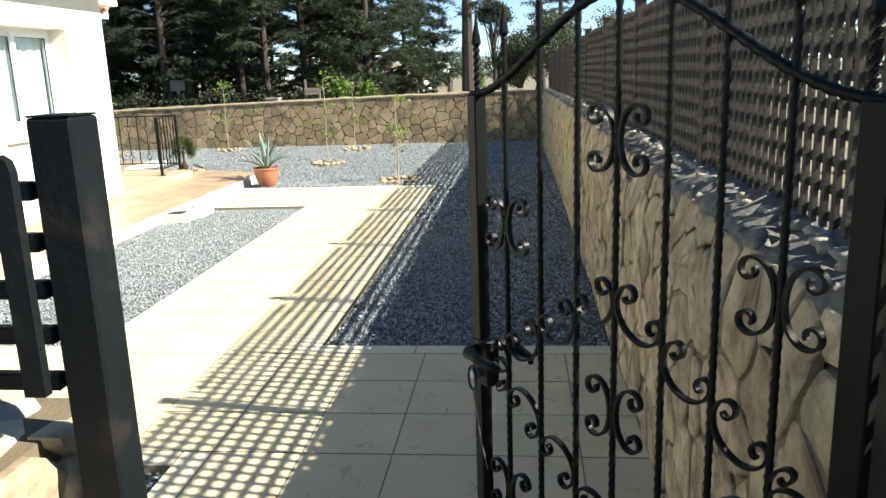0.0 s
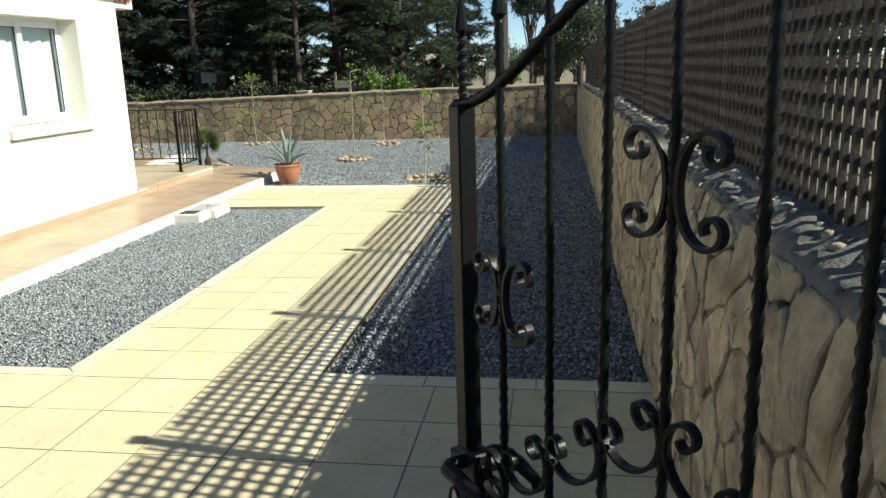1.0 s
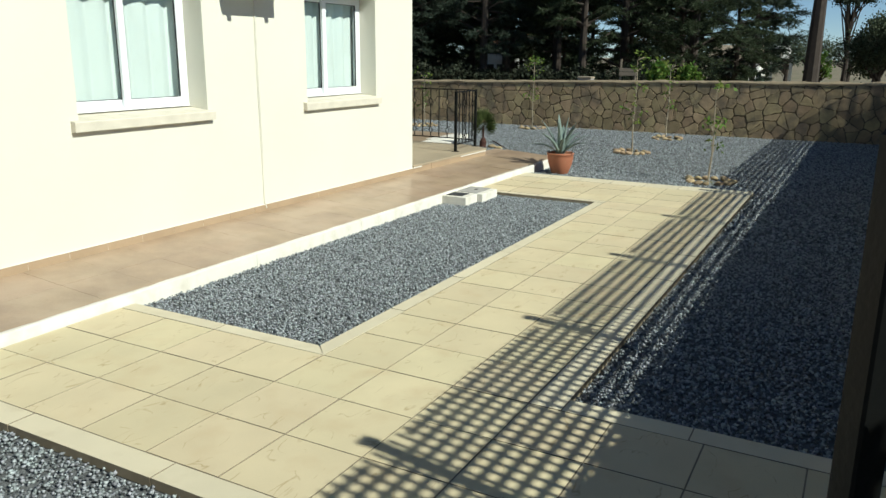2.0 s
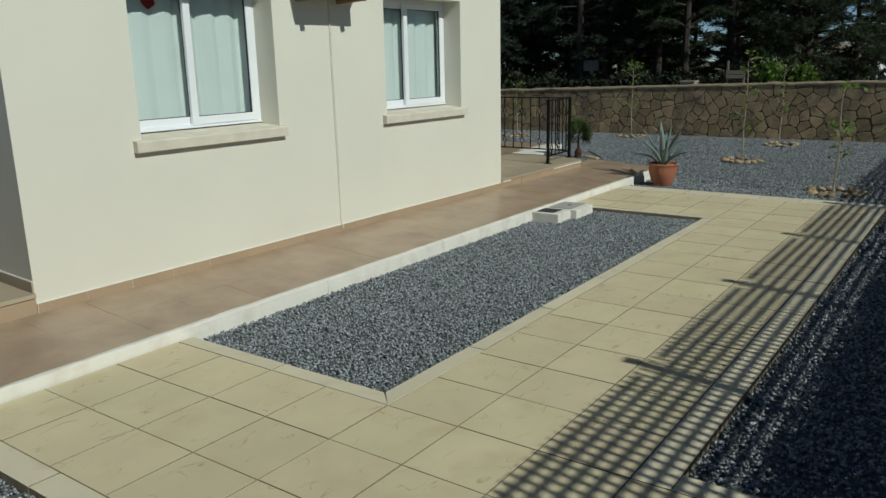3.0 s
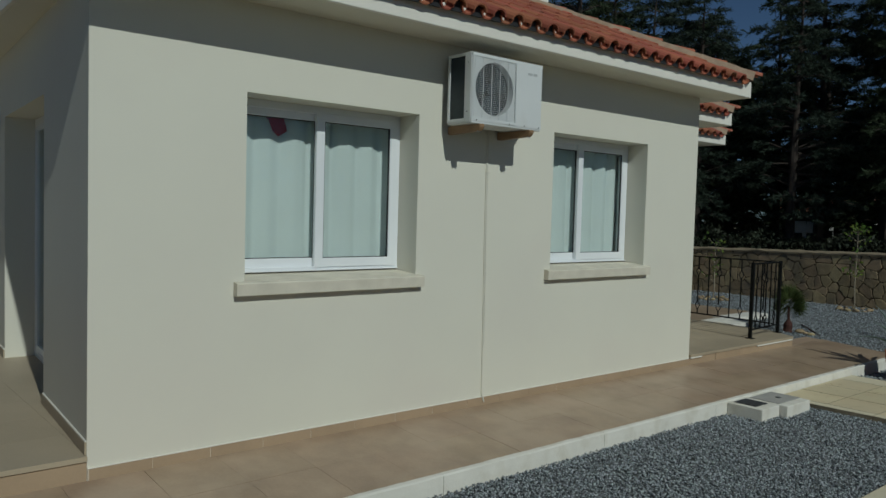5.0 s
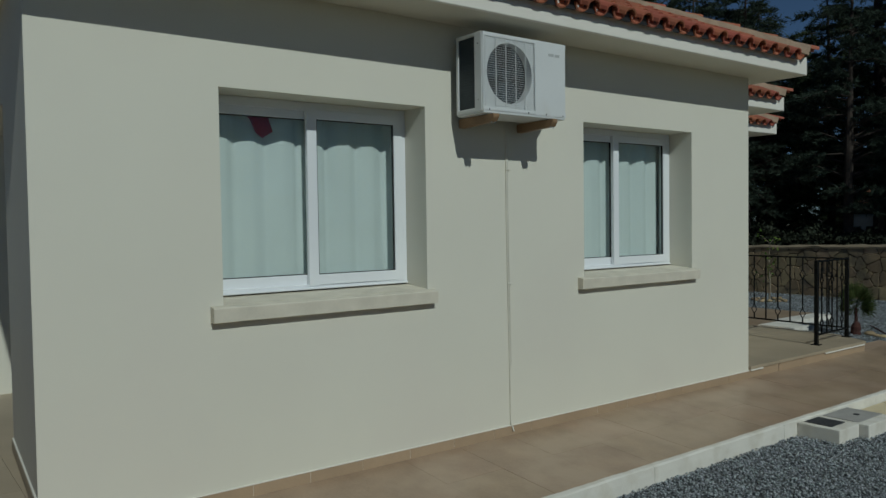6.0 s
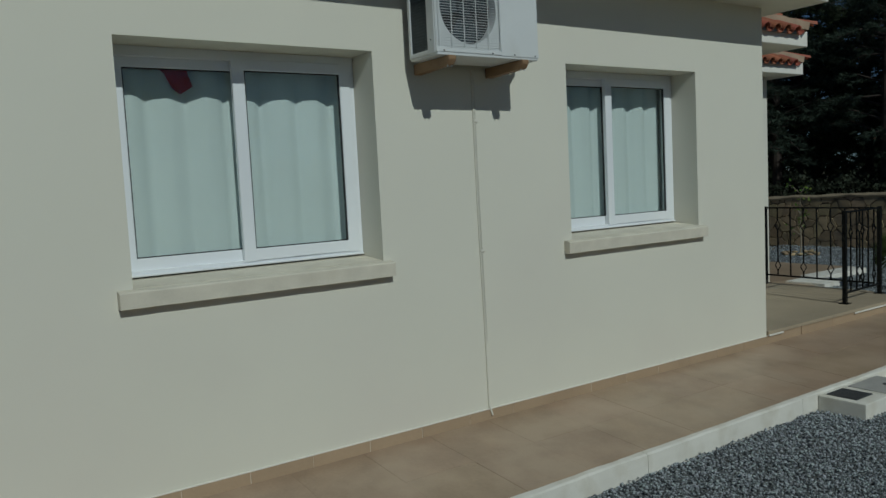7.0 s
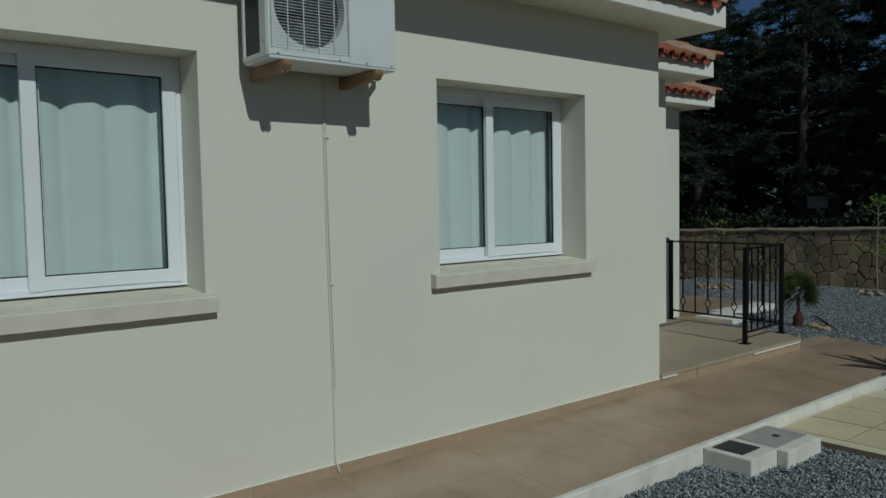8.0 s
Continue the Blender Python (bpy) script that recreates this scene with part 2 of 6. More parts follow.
TWIG = mat("sapling bark", (0.33, 0.28, 0.20), 0.85, 0.25, 9.0, 90.0, 0.2)
OLIVE = leaf_mat("olive leaf", (0.085, 0.105, 0.065), 0.5, 0.03, 0.25)
WHITEWALL = mat("distant white wall", (0.72, 0.72, 0.70), 0.85, 0.08, 1.0, 20.0, 0.1)
FARROOF = mat("distant roof", (0.36, 0.15, 0.085), 0.85, 0.2, 2.0, 20.0, 0.2)
PLANK = mat("grey plank", (0.30, 0.25, 0.19), 0.85, 0.25, 4.0, 40.0, 0.3, rnd=0.2)
STEEL = mat("galvanised steel", (0.45, 0.47, 0.48), 0.4, 0.15, 4.0, 30.0, 0.1, metal=0.8)
RATTAN = mat("black rattan", (0.015, 0.015, 0.016), 0.55, 0.3, 40.0, 200.0, 0.5)
RUBBER = mat("grey cable", (0.10, 0.10, 0.10), 0.5, 0.1, 9.0, 60.0, 0.0)

# ---- building helpers ----


def mesh(name, verts, faces, material, smooth=False):
    me = bpy.data.meshes.new(name)
    me.from_pydata([tuple(v) for v in verts], [], faces)
    me.materials.append(material)
    if smooth:
        me.polygons.foreach_set("use_smooth", [True] * len(me.polygons))
    me.update()
    return me


def part(name, bm, material, parent=None, label="", smooth=False):
    """Links a bmesh, or a finished mesh, as one mesh object under a thing or a part."""
    if isinstance(bm, bmesh.types.BMesh):
        me = bpy.data.meshes.new(name)
        bmesh.ops.recalc_face_normals(bm, faces=bm.faces[:])
        bm.to_mesh(me)
        bm.free()
        me.materials.append(material)
        if smooth:
            me.polygons.foreach_set("use_smooth", [True] * len(me.polygons))
    else:
        me = bm
    ob = new(name, me)
    if parent:
        ob.parent = parent
    if label:
        tagged(ob, label)
    return ob


def thing(name, label, category, group="", at=(0, 0, 0), turn=0.0):
    """An empty at the base of a thing, that carries its parts."""
    ob = new(name)
    ob.matrix_basis = pose(*at, 0, 0, turn)
    return tagged(ob, label, category, group)


def box(bm, x0, x1, y0, y1, z0, z1, m=None):
    vs = [bm.verts.new((x, y, z)) for x in (x0, x1) for y in (y0, y1) for z in (z0, z1)]
    for f in ((0, 1, 3, 2), (4, 6, 7, 5), (0, 4, 5, 1), (2, 3, 7, 6), (0, 2, 6, 4), (1, 5, 7, 3)):
        bm.faces.new([vs[i] for i in f])
    if m:
        bmesh.ops.transform(bm, matrix=m, verts=vs)
    return vs


def boxes(*spans, bevel=0.0, seg=1):
    bm = bmesh.new()
    for s in spans:
        box(bm, *s)
    if bevel:
        bmesh.ops.bevel(bm, geom=bm.edges[:], offset=bevel, segments=seg, affect="EDGES", profile=0.6)
    return bm


def tube(bm, points, radius, sides=8, taper=None):
    """A round bar along points; taper gives a radius factor for each point."""
    pts = [Vector(p) for p in points]
    rings = []
    for i, p in enumerate(pts):
        d = (pts[min(i + 1, len(pts) - 1)] - pts[max(i - 1, 0)]).normalized()
        a = d.orthogonal().normalized() if i == 0 else (rings_axis - d * rings_axis.dot(d)).normalized()
        rings_axis = a
        b = d.cross(a)
        r = radius * (taper[i] if taper else 1)
        rings.append([bm.verts.new(p + (a * math.cos(k) + b * math.sin(k)) * r) for k in (2 * math.pi * j / sides for j in range(sides))])
    for r0, r1 in zip(rings, rings[1:]):
        for j in range(sides):
            bm.faces.new((r0[j], r0[(j + 1) % sides], r1[(j + 1) % sides], r1[j]))
    bm.faces.new(rings[0][::-1])
    bm.faces.new(rings[-1])
    return bm


def lathe(bm, profile, sides=28, centre=(0, 0, 0)):
    cx, cy, cz = centre
    rings = [[bm.verts.new((cx + r * math.cos(2 * math.pi * k / sides), cy + r * math.sin(2 * math.pi * k / sides), cz + z)) for k in range(sides)] for r, z in profile]
    for r0, r1 in zip(rings, rings[1:]):
        for k in range(sides):
            bm.faces.new((r0[k], r0[(k + 1) % sides], r1[(k + 1) % sides], r1[k]))
    bm.faces.new(rings[0][::-1])
    bm.faces.new(rings[-1])
    return bm


def pierced(bm, u0, u1, v0, v1, holes, place, depth):
    """A wall with openings that go right through: place(u, v, d) gives a corner, d from 0 to depth."""
    us = sorted({u0, u1, *[h[0] for h in holes], *[h[1] for h in holes]})
    vs = sorted({v0, v1, *[h[2] for h in holes], *[h[3] for h in holes]})
    made = {}

    def at(u, v, d):
        key = (round(u, 5), round(v, 5), d)
        if key not in made:
            made[key] = bm.verts.new(place(u, v, d))
        return made[key]

    solid = {}
    for i in range(len(us) - 1):
        for j in range(len(vs) - 1):
            cu, cv = (us[i] + us[i + 1]) / 2, (vs[j] + vs[j + 1]) / 2
            solid[i, j] = not any(h[0] < cu < h[1] and h[2] < cv < h[3] for h in holes)
    for (i, j), full in solid.items():
        if not full:
            continue
        a, b, c, d = us[i], us[i + 1], vs[j], vs[j + 1]
        for k in (0, depth):
            bm.faces.new((at(a, c, k), at(b, c, k), at(b, d, k), at(a, d, k)))
        for di, dj, e in ((-1, 0, ((a, c), (a, d))), (1, 0, ((b, c), (b, d))), (0, -1, ((a, c), (b, c))), (0, 1, ((a, d), (b, d)))):
            if not solid.get((i + di, j + dj), False):
                (p, q), (r, s) = e
                bm.faces.new((at(p, q, 0), at(r, s, 0), at(r, s, depth), at(p, q, depth)))
    return bm


def clip(poly, nx, ny, c):
    """The part of a polygon where nx*x + ny*y <= c."""
    out = []
    for (x0, y0), (x1, y1) in zip(poly, poly[1:] + poly[:1]):
        a, b = nx * x0 + ny * y0 - c, nx * x1 + ny * y1 - c
        if a <= 0:
            out.append((x0, y0))
        if a * b < 0:
            k = a / (a - b)
            out.append((x0 + k * (x1 - x0), y0 + k * (y1 - y0)))
    return out


def cells(u0, u1, v0, v1, su, sv, rng, jitter=0.42, upright=False):
    """Irregular stones that fill a rectangle: polygons in (u, v)."""
    nu, nv = max(1, round((u1 - u0) / su)), max(1, round((v1 - v0) / sv))
    seeds = {}
    for i in range(-1, nu + 1):
        for j in range(-1, nv + 1):
            du = (u1 - u0) / nu
            dv = (v1 - v0) / nv
            side, up = (0.0, 0.5 * (i % 2) + 0.31 * (i % 3) - 0.4) if upright else (0.5 * (j % 2), 0.0)
            seeds[i, j] = (u0 + (i + 0.5 + side + rng.uniform(-jitter, jitter)) * du, v0 + (j + 0.5 + up + rng.uniform(-jitter, jitter)) * dv)
    for (i, j), (su_, sv_) in seeds.items():
        poly = [(u0, v0), (u1, v0), (u1, v1), (u0, v1)]
        for di in (-2, -1, 0, 1, 2):
            for dj in (-2, -1, 0, 1, 2):
                o = seeds.get((i + di, j + dj))
                if o and (di or dj) and poly:
                    nx, ny = o[0] - su_, o[1] - sv_
                    poly = clip(poly, nx, ny, (o[0] ** 2 + o[1] ** 2 - su_ ** 2 - sv_ ** 2) / 2)
        if len(poly) >= 3:
            area = 0.5 * abs(sum(a[0] * b[1] - b[0] * a[1] for a, b in zip(poly, poly[1:] + poly[:1])))
            if area > 0.12 * su * sv:
                yield poly


def stone_mesh(poly, joint, proud, place, rng, material, edge=0.014, cut=0.10, rough=1.0, smooth=False, wave=0.0):
    """A stone from its outline: corners knocked off, a worn edge, a slightly uneven face."""
    cu, cv = sum(p[0] for p in poly) / len(poly), sum(p[1] for p in poly) / len(poly)

    def inset(p, d):
        L = math.hypot(p[0] - cu, p[1] - cv) or 1
        k = max(0.2, 1 - d / L)
        return (cu + (p[0] - cu) * k, cv + (p[1] - cv) * k)

    base = [inset(p, joint * rng.uniform(0.7, 1.5)) for p in poly]
    ring = []
    for a, b in zip(base, base[1:] + base[:1]):
        if math.hypot(a[0] - b[0], a[1] - b[1]) < 0.03:
            ring.append(((a[0] + b[0]) / 2, (a[1] + b[1]) / 2))
            continue
        mx, my = (a[0] + b[0]) / 2 - cu, (a[1] + b[1]) / 2 - cv
        far = math.hypot(mx, my) or 1
        for k in (cut, 0.38, 0.64, 1 - cut) if wave and math.hypot(a[0] - b[0], a[1] - b[1]) > 0.07 else (cut, 1 - cut):
            bite = wave * rng.uniform(-0.35, 1.0) / far
            ring.append((a[0] + (b[0] - a[0]) * k - mx * bite + rng.uniform(-0.006, 0.006), a[1] + (b[1] - a[1]) * k - my * bite + rng.uniform(-0.006, 0.006)))
    n = len(ring)
    tilt_u, tilt_v = rng.uniform(-0.05, 0.05) * rough, rng.uniform(-0.05, 0.05) * rough

    def height(p, d):
        return d + (p[0] - cu) * tilt_u + (p[1] - cv) * tilt_v + rng.uniform(-0.003, 0.003) * rough

    verts = [place(*p, -0.02) for p in ring] + [place(*p, height(p, proud - edge)) for p in ring]
    inner = [inset(p, edge * 1.2) for p in ring]
    half = [(cu + (p[0] - cu) * rng.uniform(0.45, 0.65), cv + (p[1] - cv) * rng.uniform(0.45, 0.65)) for p in inner]
    verts += [place(*p, height(p, proud)) for p in inner] + [place(*p, height(p, proud + rng.uniform(-0.005, 0.007) * rough)) for p in half] + [place(cu, cv, proud + rng.uniform(-0.006, 0.008) * rough)]
    faces = []
    for k in range(n):
        q = (k + 1) % n
        faces += [(k, q, n + q, n + k), (n + k, n + q, 2 * n + q, 2 * n + k), (2 * n + k, 2 * n + q, 3 * n + q, 3 * n + k), (3 * n + k, 3 * n + q, 4 * n)]
    return mesh("stone", verts, faces, material, smooth)


def lump(size, rng, material, name="stone"):
    """A loose rounded stone."""
    bm = bmesh.new()
    bmesh.ops.create_icosphere(bm, subdivisions=2, radius=1)
    o = Vector((rng.uniform(-9, 9), rng.uniform(-9, 9), rng.uniform(-9, 9)))
    for v in bm.verts:
        v.co *= 1 + 0.35 * noise.noise(v.co * 1.3 + o) + 0.12 * noise.noise(v.co * 3.1 + o)
        v.co = Vector((v.co.x * size[0], v.co.y * size[1], v.co.z * size[2]))
    me = bpy.data.meshes.new(name)
    bm.to_mesh(me)
    bm.free()
    me.materials.append(material)
    me.polygons.foreach_set("use_smooth", [True] * len(me.polygons))
    return me


rng = random.Random(7)

# ---- plan, in metres: the origin is the inner corner of the paving beside the bed ----
TILE = 0.45
KERB_X, WALL_X = -1.81, -2.795
NEAR_Y, FAR_Y = -0.40, 5.77
RIGHT_X, BACK_Y = 3.48, 17.1
FLOOR_Z, PORCH_Z = 0.285, 0.252
SOFFIT_Z = 3.02


def bed_z(y):
    """The gravel falls gently away towards the back wall."""
    return -0.045 - max(0.0, y - 7.6) * 0.0165


def top_z(y):
    return 1.335 - max(0.0, y - 5.0) * 0.0105


# ---- ground ----
bm = bmesh.new()
ring = [(-400, -400), (400, -400), (400, 400), (-400, 400)]
hole = [(-14, -7), (8, -7), (8, 22), (-14, 22)]
outer, inner = [bm.verts.new((x, y, -0.3)) for x, y in ring], [bm.verts.new((x, y, -0.3)) for x, y in hole]
for k in range(4):
    q = (k + 1) % 4
    bm.faces.new((outer[k], outer[q], inner[q], inner[k]))
bm.faces.new(inner)
tagged(part("ground", bm, EARTH), "dry brown earth with patches of thin grass", "ground", kind="structure")

bm = bmesh.new()
ys = [-7, -4, 0, 4, 7.6, 12, BACK_Y + 0.2]
rows = [[bm.verts.new((x, y, bed_z(y) - 0.01)) for x in (-9, -6, -1.7, 3.7)] for y in ys]
for r0, r1 in zip(rows, rows[1:]):
    for k in range(3):
        bm.faces.new((r0[k], r0[k + 1], r1[k + 1], r1[k]))
tagged(part("gravel_base", bm, SOIL), "dark grey grit under the gravel beds", "gravel", kind="structure")


def gravel(name, label, areas, seed, kind_mat):
    """Broken stones strewn over areas of (x0, x1, y0, y1, stones a square metre, radius)."""
    g = np.random.default_rng(seed)
    vs, fs = [], []
    octa = np.array([(1, 0, 0), (-1, 0, 0), (0, 1, 0), (0, -1, 0), (0, 0, 1), (0, 0, -1)], float)
    tri = np.array([(0, 2, 4), (2, 1, 4), (1, 3, 4), (3, 0, 4), (2, 0, 5), (1, 2, 5), (3, 1, 5), (0, 3, 5)])
    count = 0
    for x0, x1, y0, y1, dens, rad in areas:
        n = int((x1 - x0) * (y1 - y0) * dens)
        c = np.stack([g.uniform(x0, x1, n), g.uniform(y0, y1, n)], 1)
        r = rad * g.uniform(0.55, 1.35, n)
        q = g.normal(size=(n, 4))
        q /= np.linalg.norm(q, axis=1)[:, None]
        w, x, y, z = q.T
        R = np.stack([1 - 2 * (y * y + z * z), 2 * (x * y - z * w), 2 * (x * z + y * w), 2 * (x * y + z * w), 1 - 2 * (x * x + z * z), 2 * (y * z - x * w), 2 * (x * z - y * w), 2 * (y * z + x * w), 1 - 2 * (x * x + y * y)], 1).reshape(n, 3, 3)
        sh = octa[None] * g.uniform(0.55, 1.25, (n, 6, 1))
        v = np.einsum("nij,nkj->nki", R, sh) * r[:, None, None]
        v[:, :, 2] *= 0.8
        base = np.array([bed_z(k) for k in c[:, 1]]) + g.uniform(-0.006, 0.012, n)
        v += np.concatenate([c, base[:, None]], 1)[:, None, :]
        vs.append(v.reshape(-1, 3))
        fs.append((tri[None] + 6 * (np.arange(n)[:, None, None] + count)).reshape(-1, 3))
        count += n
    v, f = np.concatenate(vs), np.concatenate(fs)
    me = bpy.data.meshes.new(name)
    me.vertices.add(len(v))
    me.vertices.foreach_set("co", v.ravel())
    me.loops.add(f.size)
    me.loops.foreach_set("vertex_index", f.ravel())
    me.polygons.add(len(f))
    me.polygons.foreach_set("loop_start", np.arange(0, f.size, 3))
    me.update(calc_edges=True)
    me.materials.append(kind_mat)
    tagged(new(name, me), label, "gravel", kind="stuff")


gravel("gravel", "blue-grey crushed stone gravel in the small bed", [(-1.8, -0.12, 0.12, 5.74, 5600, 0.0093)], 1, GRAVEL)
gravel("gravel", "blue-grey crushed stone gravel beside the garden wall", [(1.53, 3.46, 0.15, 4.5, 3000, 0.0118), (1.53, 3.46, 4.5, 17.0, 1050, 0.018)], 2, GRAVEL)
gravel("gravel", "blue-grey crushed stone gravel round the young trees", [(-6.5, 1.5, 9.0, 17.0, 950, 0.0115), (-9.5, -6.5, 10.5, 17.0, 500, 0.013), (-1.8, 1.5, 7.55, 9.0, 1800, 0.013)], 3, GRAVEL)
gravel("gravel", "blue-grey crushed stone gravel beside the gate", [(-1.8, 1.2, -3.45, -1.5, 3000, 0.0115)], 4, GRAVEL)

# ---- house ----
house = thing("house", "cream rendered bungalow with clay tiled eaves and white sliding windows", "house")
W1, W2 = (0.552, 1.952, 1.235, 2.455), (3.471, 4.867, 1.235, 2.455)
bm = pierced(bmesh.new(), NEAR_Y + 0.36, FAR_Y, -0.1, SOFFIT_Z + 0.1, [W1, W2], lambda u, v, d: (WALL_X - d, u, v), 0.300)
part("front_wall", bm, RENDER, house)
DOOR = (-6.08, -4.15, FLOOR_Z, 2.47)


def skew(x):
    """The veranda wall stands slightly out of square with the front wall."""
    return (WALL_X - x) * 0.063


bm = pierced(bmesh.new(), -7.65, WALL_X, -0.1, SOFFIT_Z + 0.1, [(DOOR[0], DOOR[1], FLOOR_Z - 0.006, DOOR[3])], lambda u, v, d: (u, NEAR_Y + skew(u) + d, v), 0.36)
part("veranda_wall", bm, RENDER, house)
part("veranda_return_wall", boxes((-7.649, -7.45, NEAR_Y + 0.668, 2.1, FLOOR_Z - 0.2, SOFFIT_Z)), RENDER, house)
# dark brown puts the recess's shade into the wall colour
part("veranda_back_wall", boxes((-11.0, -7.45, 2.101, 2.35, FLOOR_Z - 0.2, SOFFIT_Z)), RECESSDARK, house)
part("end_wall", boxes((-11.0, WALL_X - 0.301, FAR_Y - 0.28, FAR_Y - 0.003, -0.1, SOFFIT_Z)), RENDER, house)
part("porch_wall", boxes((-4.5, -4.2, FAR_Y, 7.9, -0.1, SOFFIT_Z)), RENDER, house)
part("porch_end_wall", boxes((-11.0, -4.5, 7.6, 7.897, -0.1, SOFFIT_Z)), RENDER, house)
part("rear_wall", boxes((-6.0, -5.7, 7.9, 10.4, -0.3, SOFFIT_Z)), RENDER, house)
part("rear_end_wall", boxes((-11.0, -6.0, 10.1, 10.397, -0.3, SOFFIT_Z)), RENDER, house)
part("side_wall", boxes((-11.3, -11.0, -3.4, 10.4, -0.3, SOFFIT_Z)), RENDER, house)
# added room surfaces; their darkness is in the colour
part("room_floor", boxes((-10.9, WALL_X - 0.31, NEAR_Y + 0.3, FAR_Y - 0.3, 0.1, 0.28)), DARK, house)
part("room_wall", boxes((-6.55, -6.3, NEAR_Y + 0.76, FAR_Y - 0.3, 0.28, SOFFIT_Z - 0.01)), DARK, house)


def hip_roof(x0, x1, y0, y1, near_hip=True):
    """Soffit, fascia, roof slab and clay tiles of one hipped roof; its eave runs along x1."""
    part("soffit", boxes((x0, x1 - 0.031, y0 + 0.031, y1 - 0.031, SOFFIT_Z, SOFFIT_Z + 0.04)), RENDER, house)
    part("fascia", boxes((x1 - 0.03, x1, y0, y1, SOFFIT_Z - 0.005, SOFFIT_Z + 0.17), bevel=0.006), TRIM, house)
    part("fascia", boxes((x0, x1 - 0.031, y1 - 0.03, y1, SOFFIT_Z - 0.005, SOFFIT_Z + 0.17), bevel=0.006), TRIM, house)
    part("fascia", boxes((x0, x1 - 0.031, y0, y0 + 0.03, SOFFIT_Z - 0.005, SOFFIT_Z + 0.17), bevel=0.006), TRIM, house)
    z, rise = SOFFIT_Z + 0.165, 0.457
    half = min(x1 - x0, y1 - y0) / 2
    bm = bmesh.new()
    b = [bm.verts.new(p) for p in ((x0, y0, z), (x1, y0, z), (x1, y1, z), (x0, y1, z))]
    if x1 - x0 > y1 - y0:
        t = [bm.verts.new((x0 + half, (y0 + y1) / 2, z + half * rise)), bm.verts.new((x1 - half, (y0 + y1) / 2, z + half * rise))]
        fs = ((b[0], b[1], t[1], t[0]), (b[1], b[2], t[1]), (b[2], b[3], t[0], t[1]), (b[3], b[0], t[0]))
    else:
        t = [bm.verts.new(((x0 + x1) / 2, y0 + half, z + half * rise)), bm.verts.new(((x0 + x1) / 2, y1 - half, z + half * rise))]
        fs = ((b[0], b[1], t[0]), (b[1], b[2], t[1], t[0]), (b[2], b[3], t[1]), (b[3], b[0], t[0], t[1]))
    for f in fs:
        bm.faces.new(f)
    bm.faces.new(b[::-1])
    roof = part("roof", bm, CLAY, house)
    return roof, z, rise, half


def tile_mesh(name, r0, r1, length, flat):
    """One half-round clay tile, wider at its lower end, with thickness."""
    verts, faces = [], []
    for r, x in ((r0, 0.0), (r1, length)):
        for t in (0.0, 0.013):
            for k in range(8):
                a = math.pi * k / 7
                verts.append((x, -math.cos(a) * (r - t), math.sin(a) * (r - t) * flat + 0.016))
    for k in range(7):
        faces += [(k, k + 1, 17 + k, 16 + k), (8 + k, 24 + k, 25 + k, 9 + k), (k, 8 + k, 9 + k, k + 1), (16 + k, 17 + k, 25 + k, 24 + k)]
    faces += [(0, 16, 24, 8), (7, 15, 31, 23)]
    return mesh(name, verts, faces, CLAY, smooth=False)


TILE_MESH = tile_mesh("roof_tile", 0.066, 0.057, 0.44, 0.86)
# black half-discs added to put the shade into the cover tiles' hollow ends
bm = bmesh.new()
arc = [(math.cos(math.pi * k / 8) * 0.051, math.sin(math.pi * k / 8) * 0.047 + 0.008) for k in range(9)] + [(-0.051, -0.02), (0.051, -0.02)]
ends = [[bm.verts.new((x, u, v)) for u, v in arc] for x in (0.0, -0.02)]
bm.faces.new(ends[0])
bm.faces.new(ends[1][::-1])
for k in range(11):
    bm.faces.new((ends[0][k], ends[1][k], ends[1][(k + 1) % 11], ends[0][(k + 1) % 11]))
bmesh.ops.recalc_face_normals(bm, faces=bm.faces[:])
PLUG_MESH = bpy.data.meshes.new("eave_shade_plug")
bm.to_mesh(PLUG_MESH)
bm.free()
PLUG_MESH.materials.append(GASKET)
HIP_MESH = tile_mesh("hip_tile", 0.082, 0.066, 0.40, 0.55)


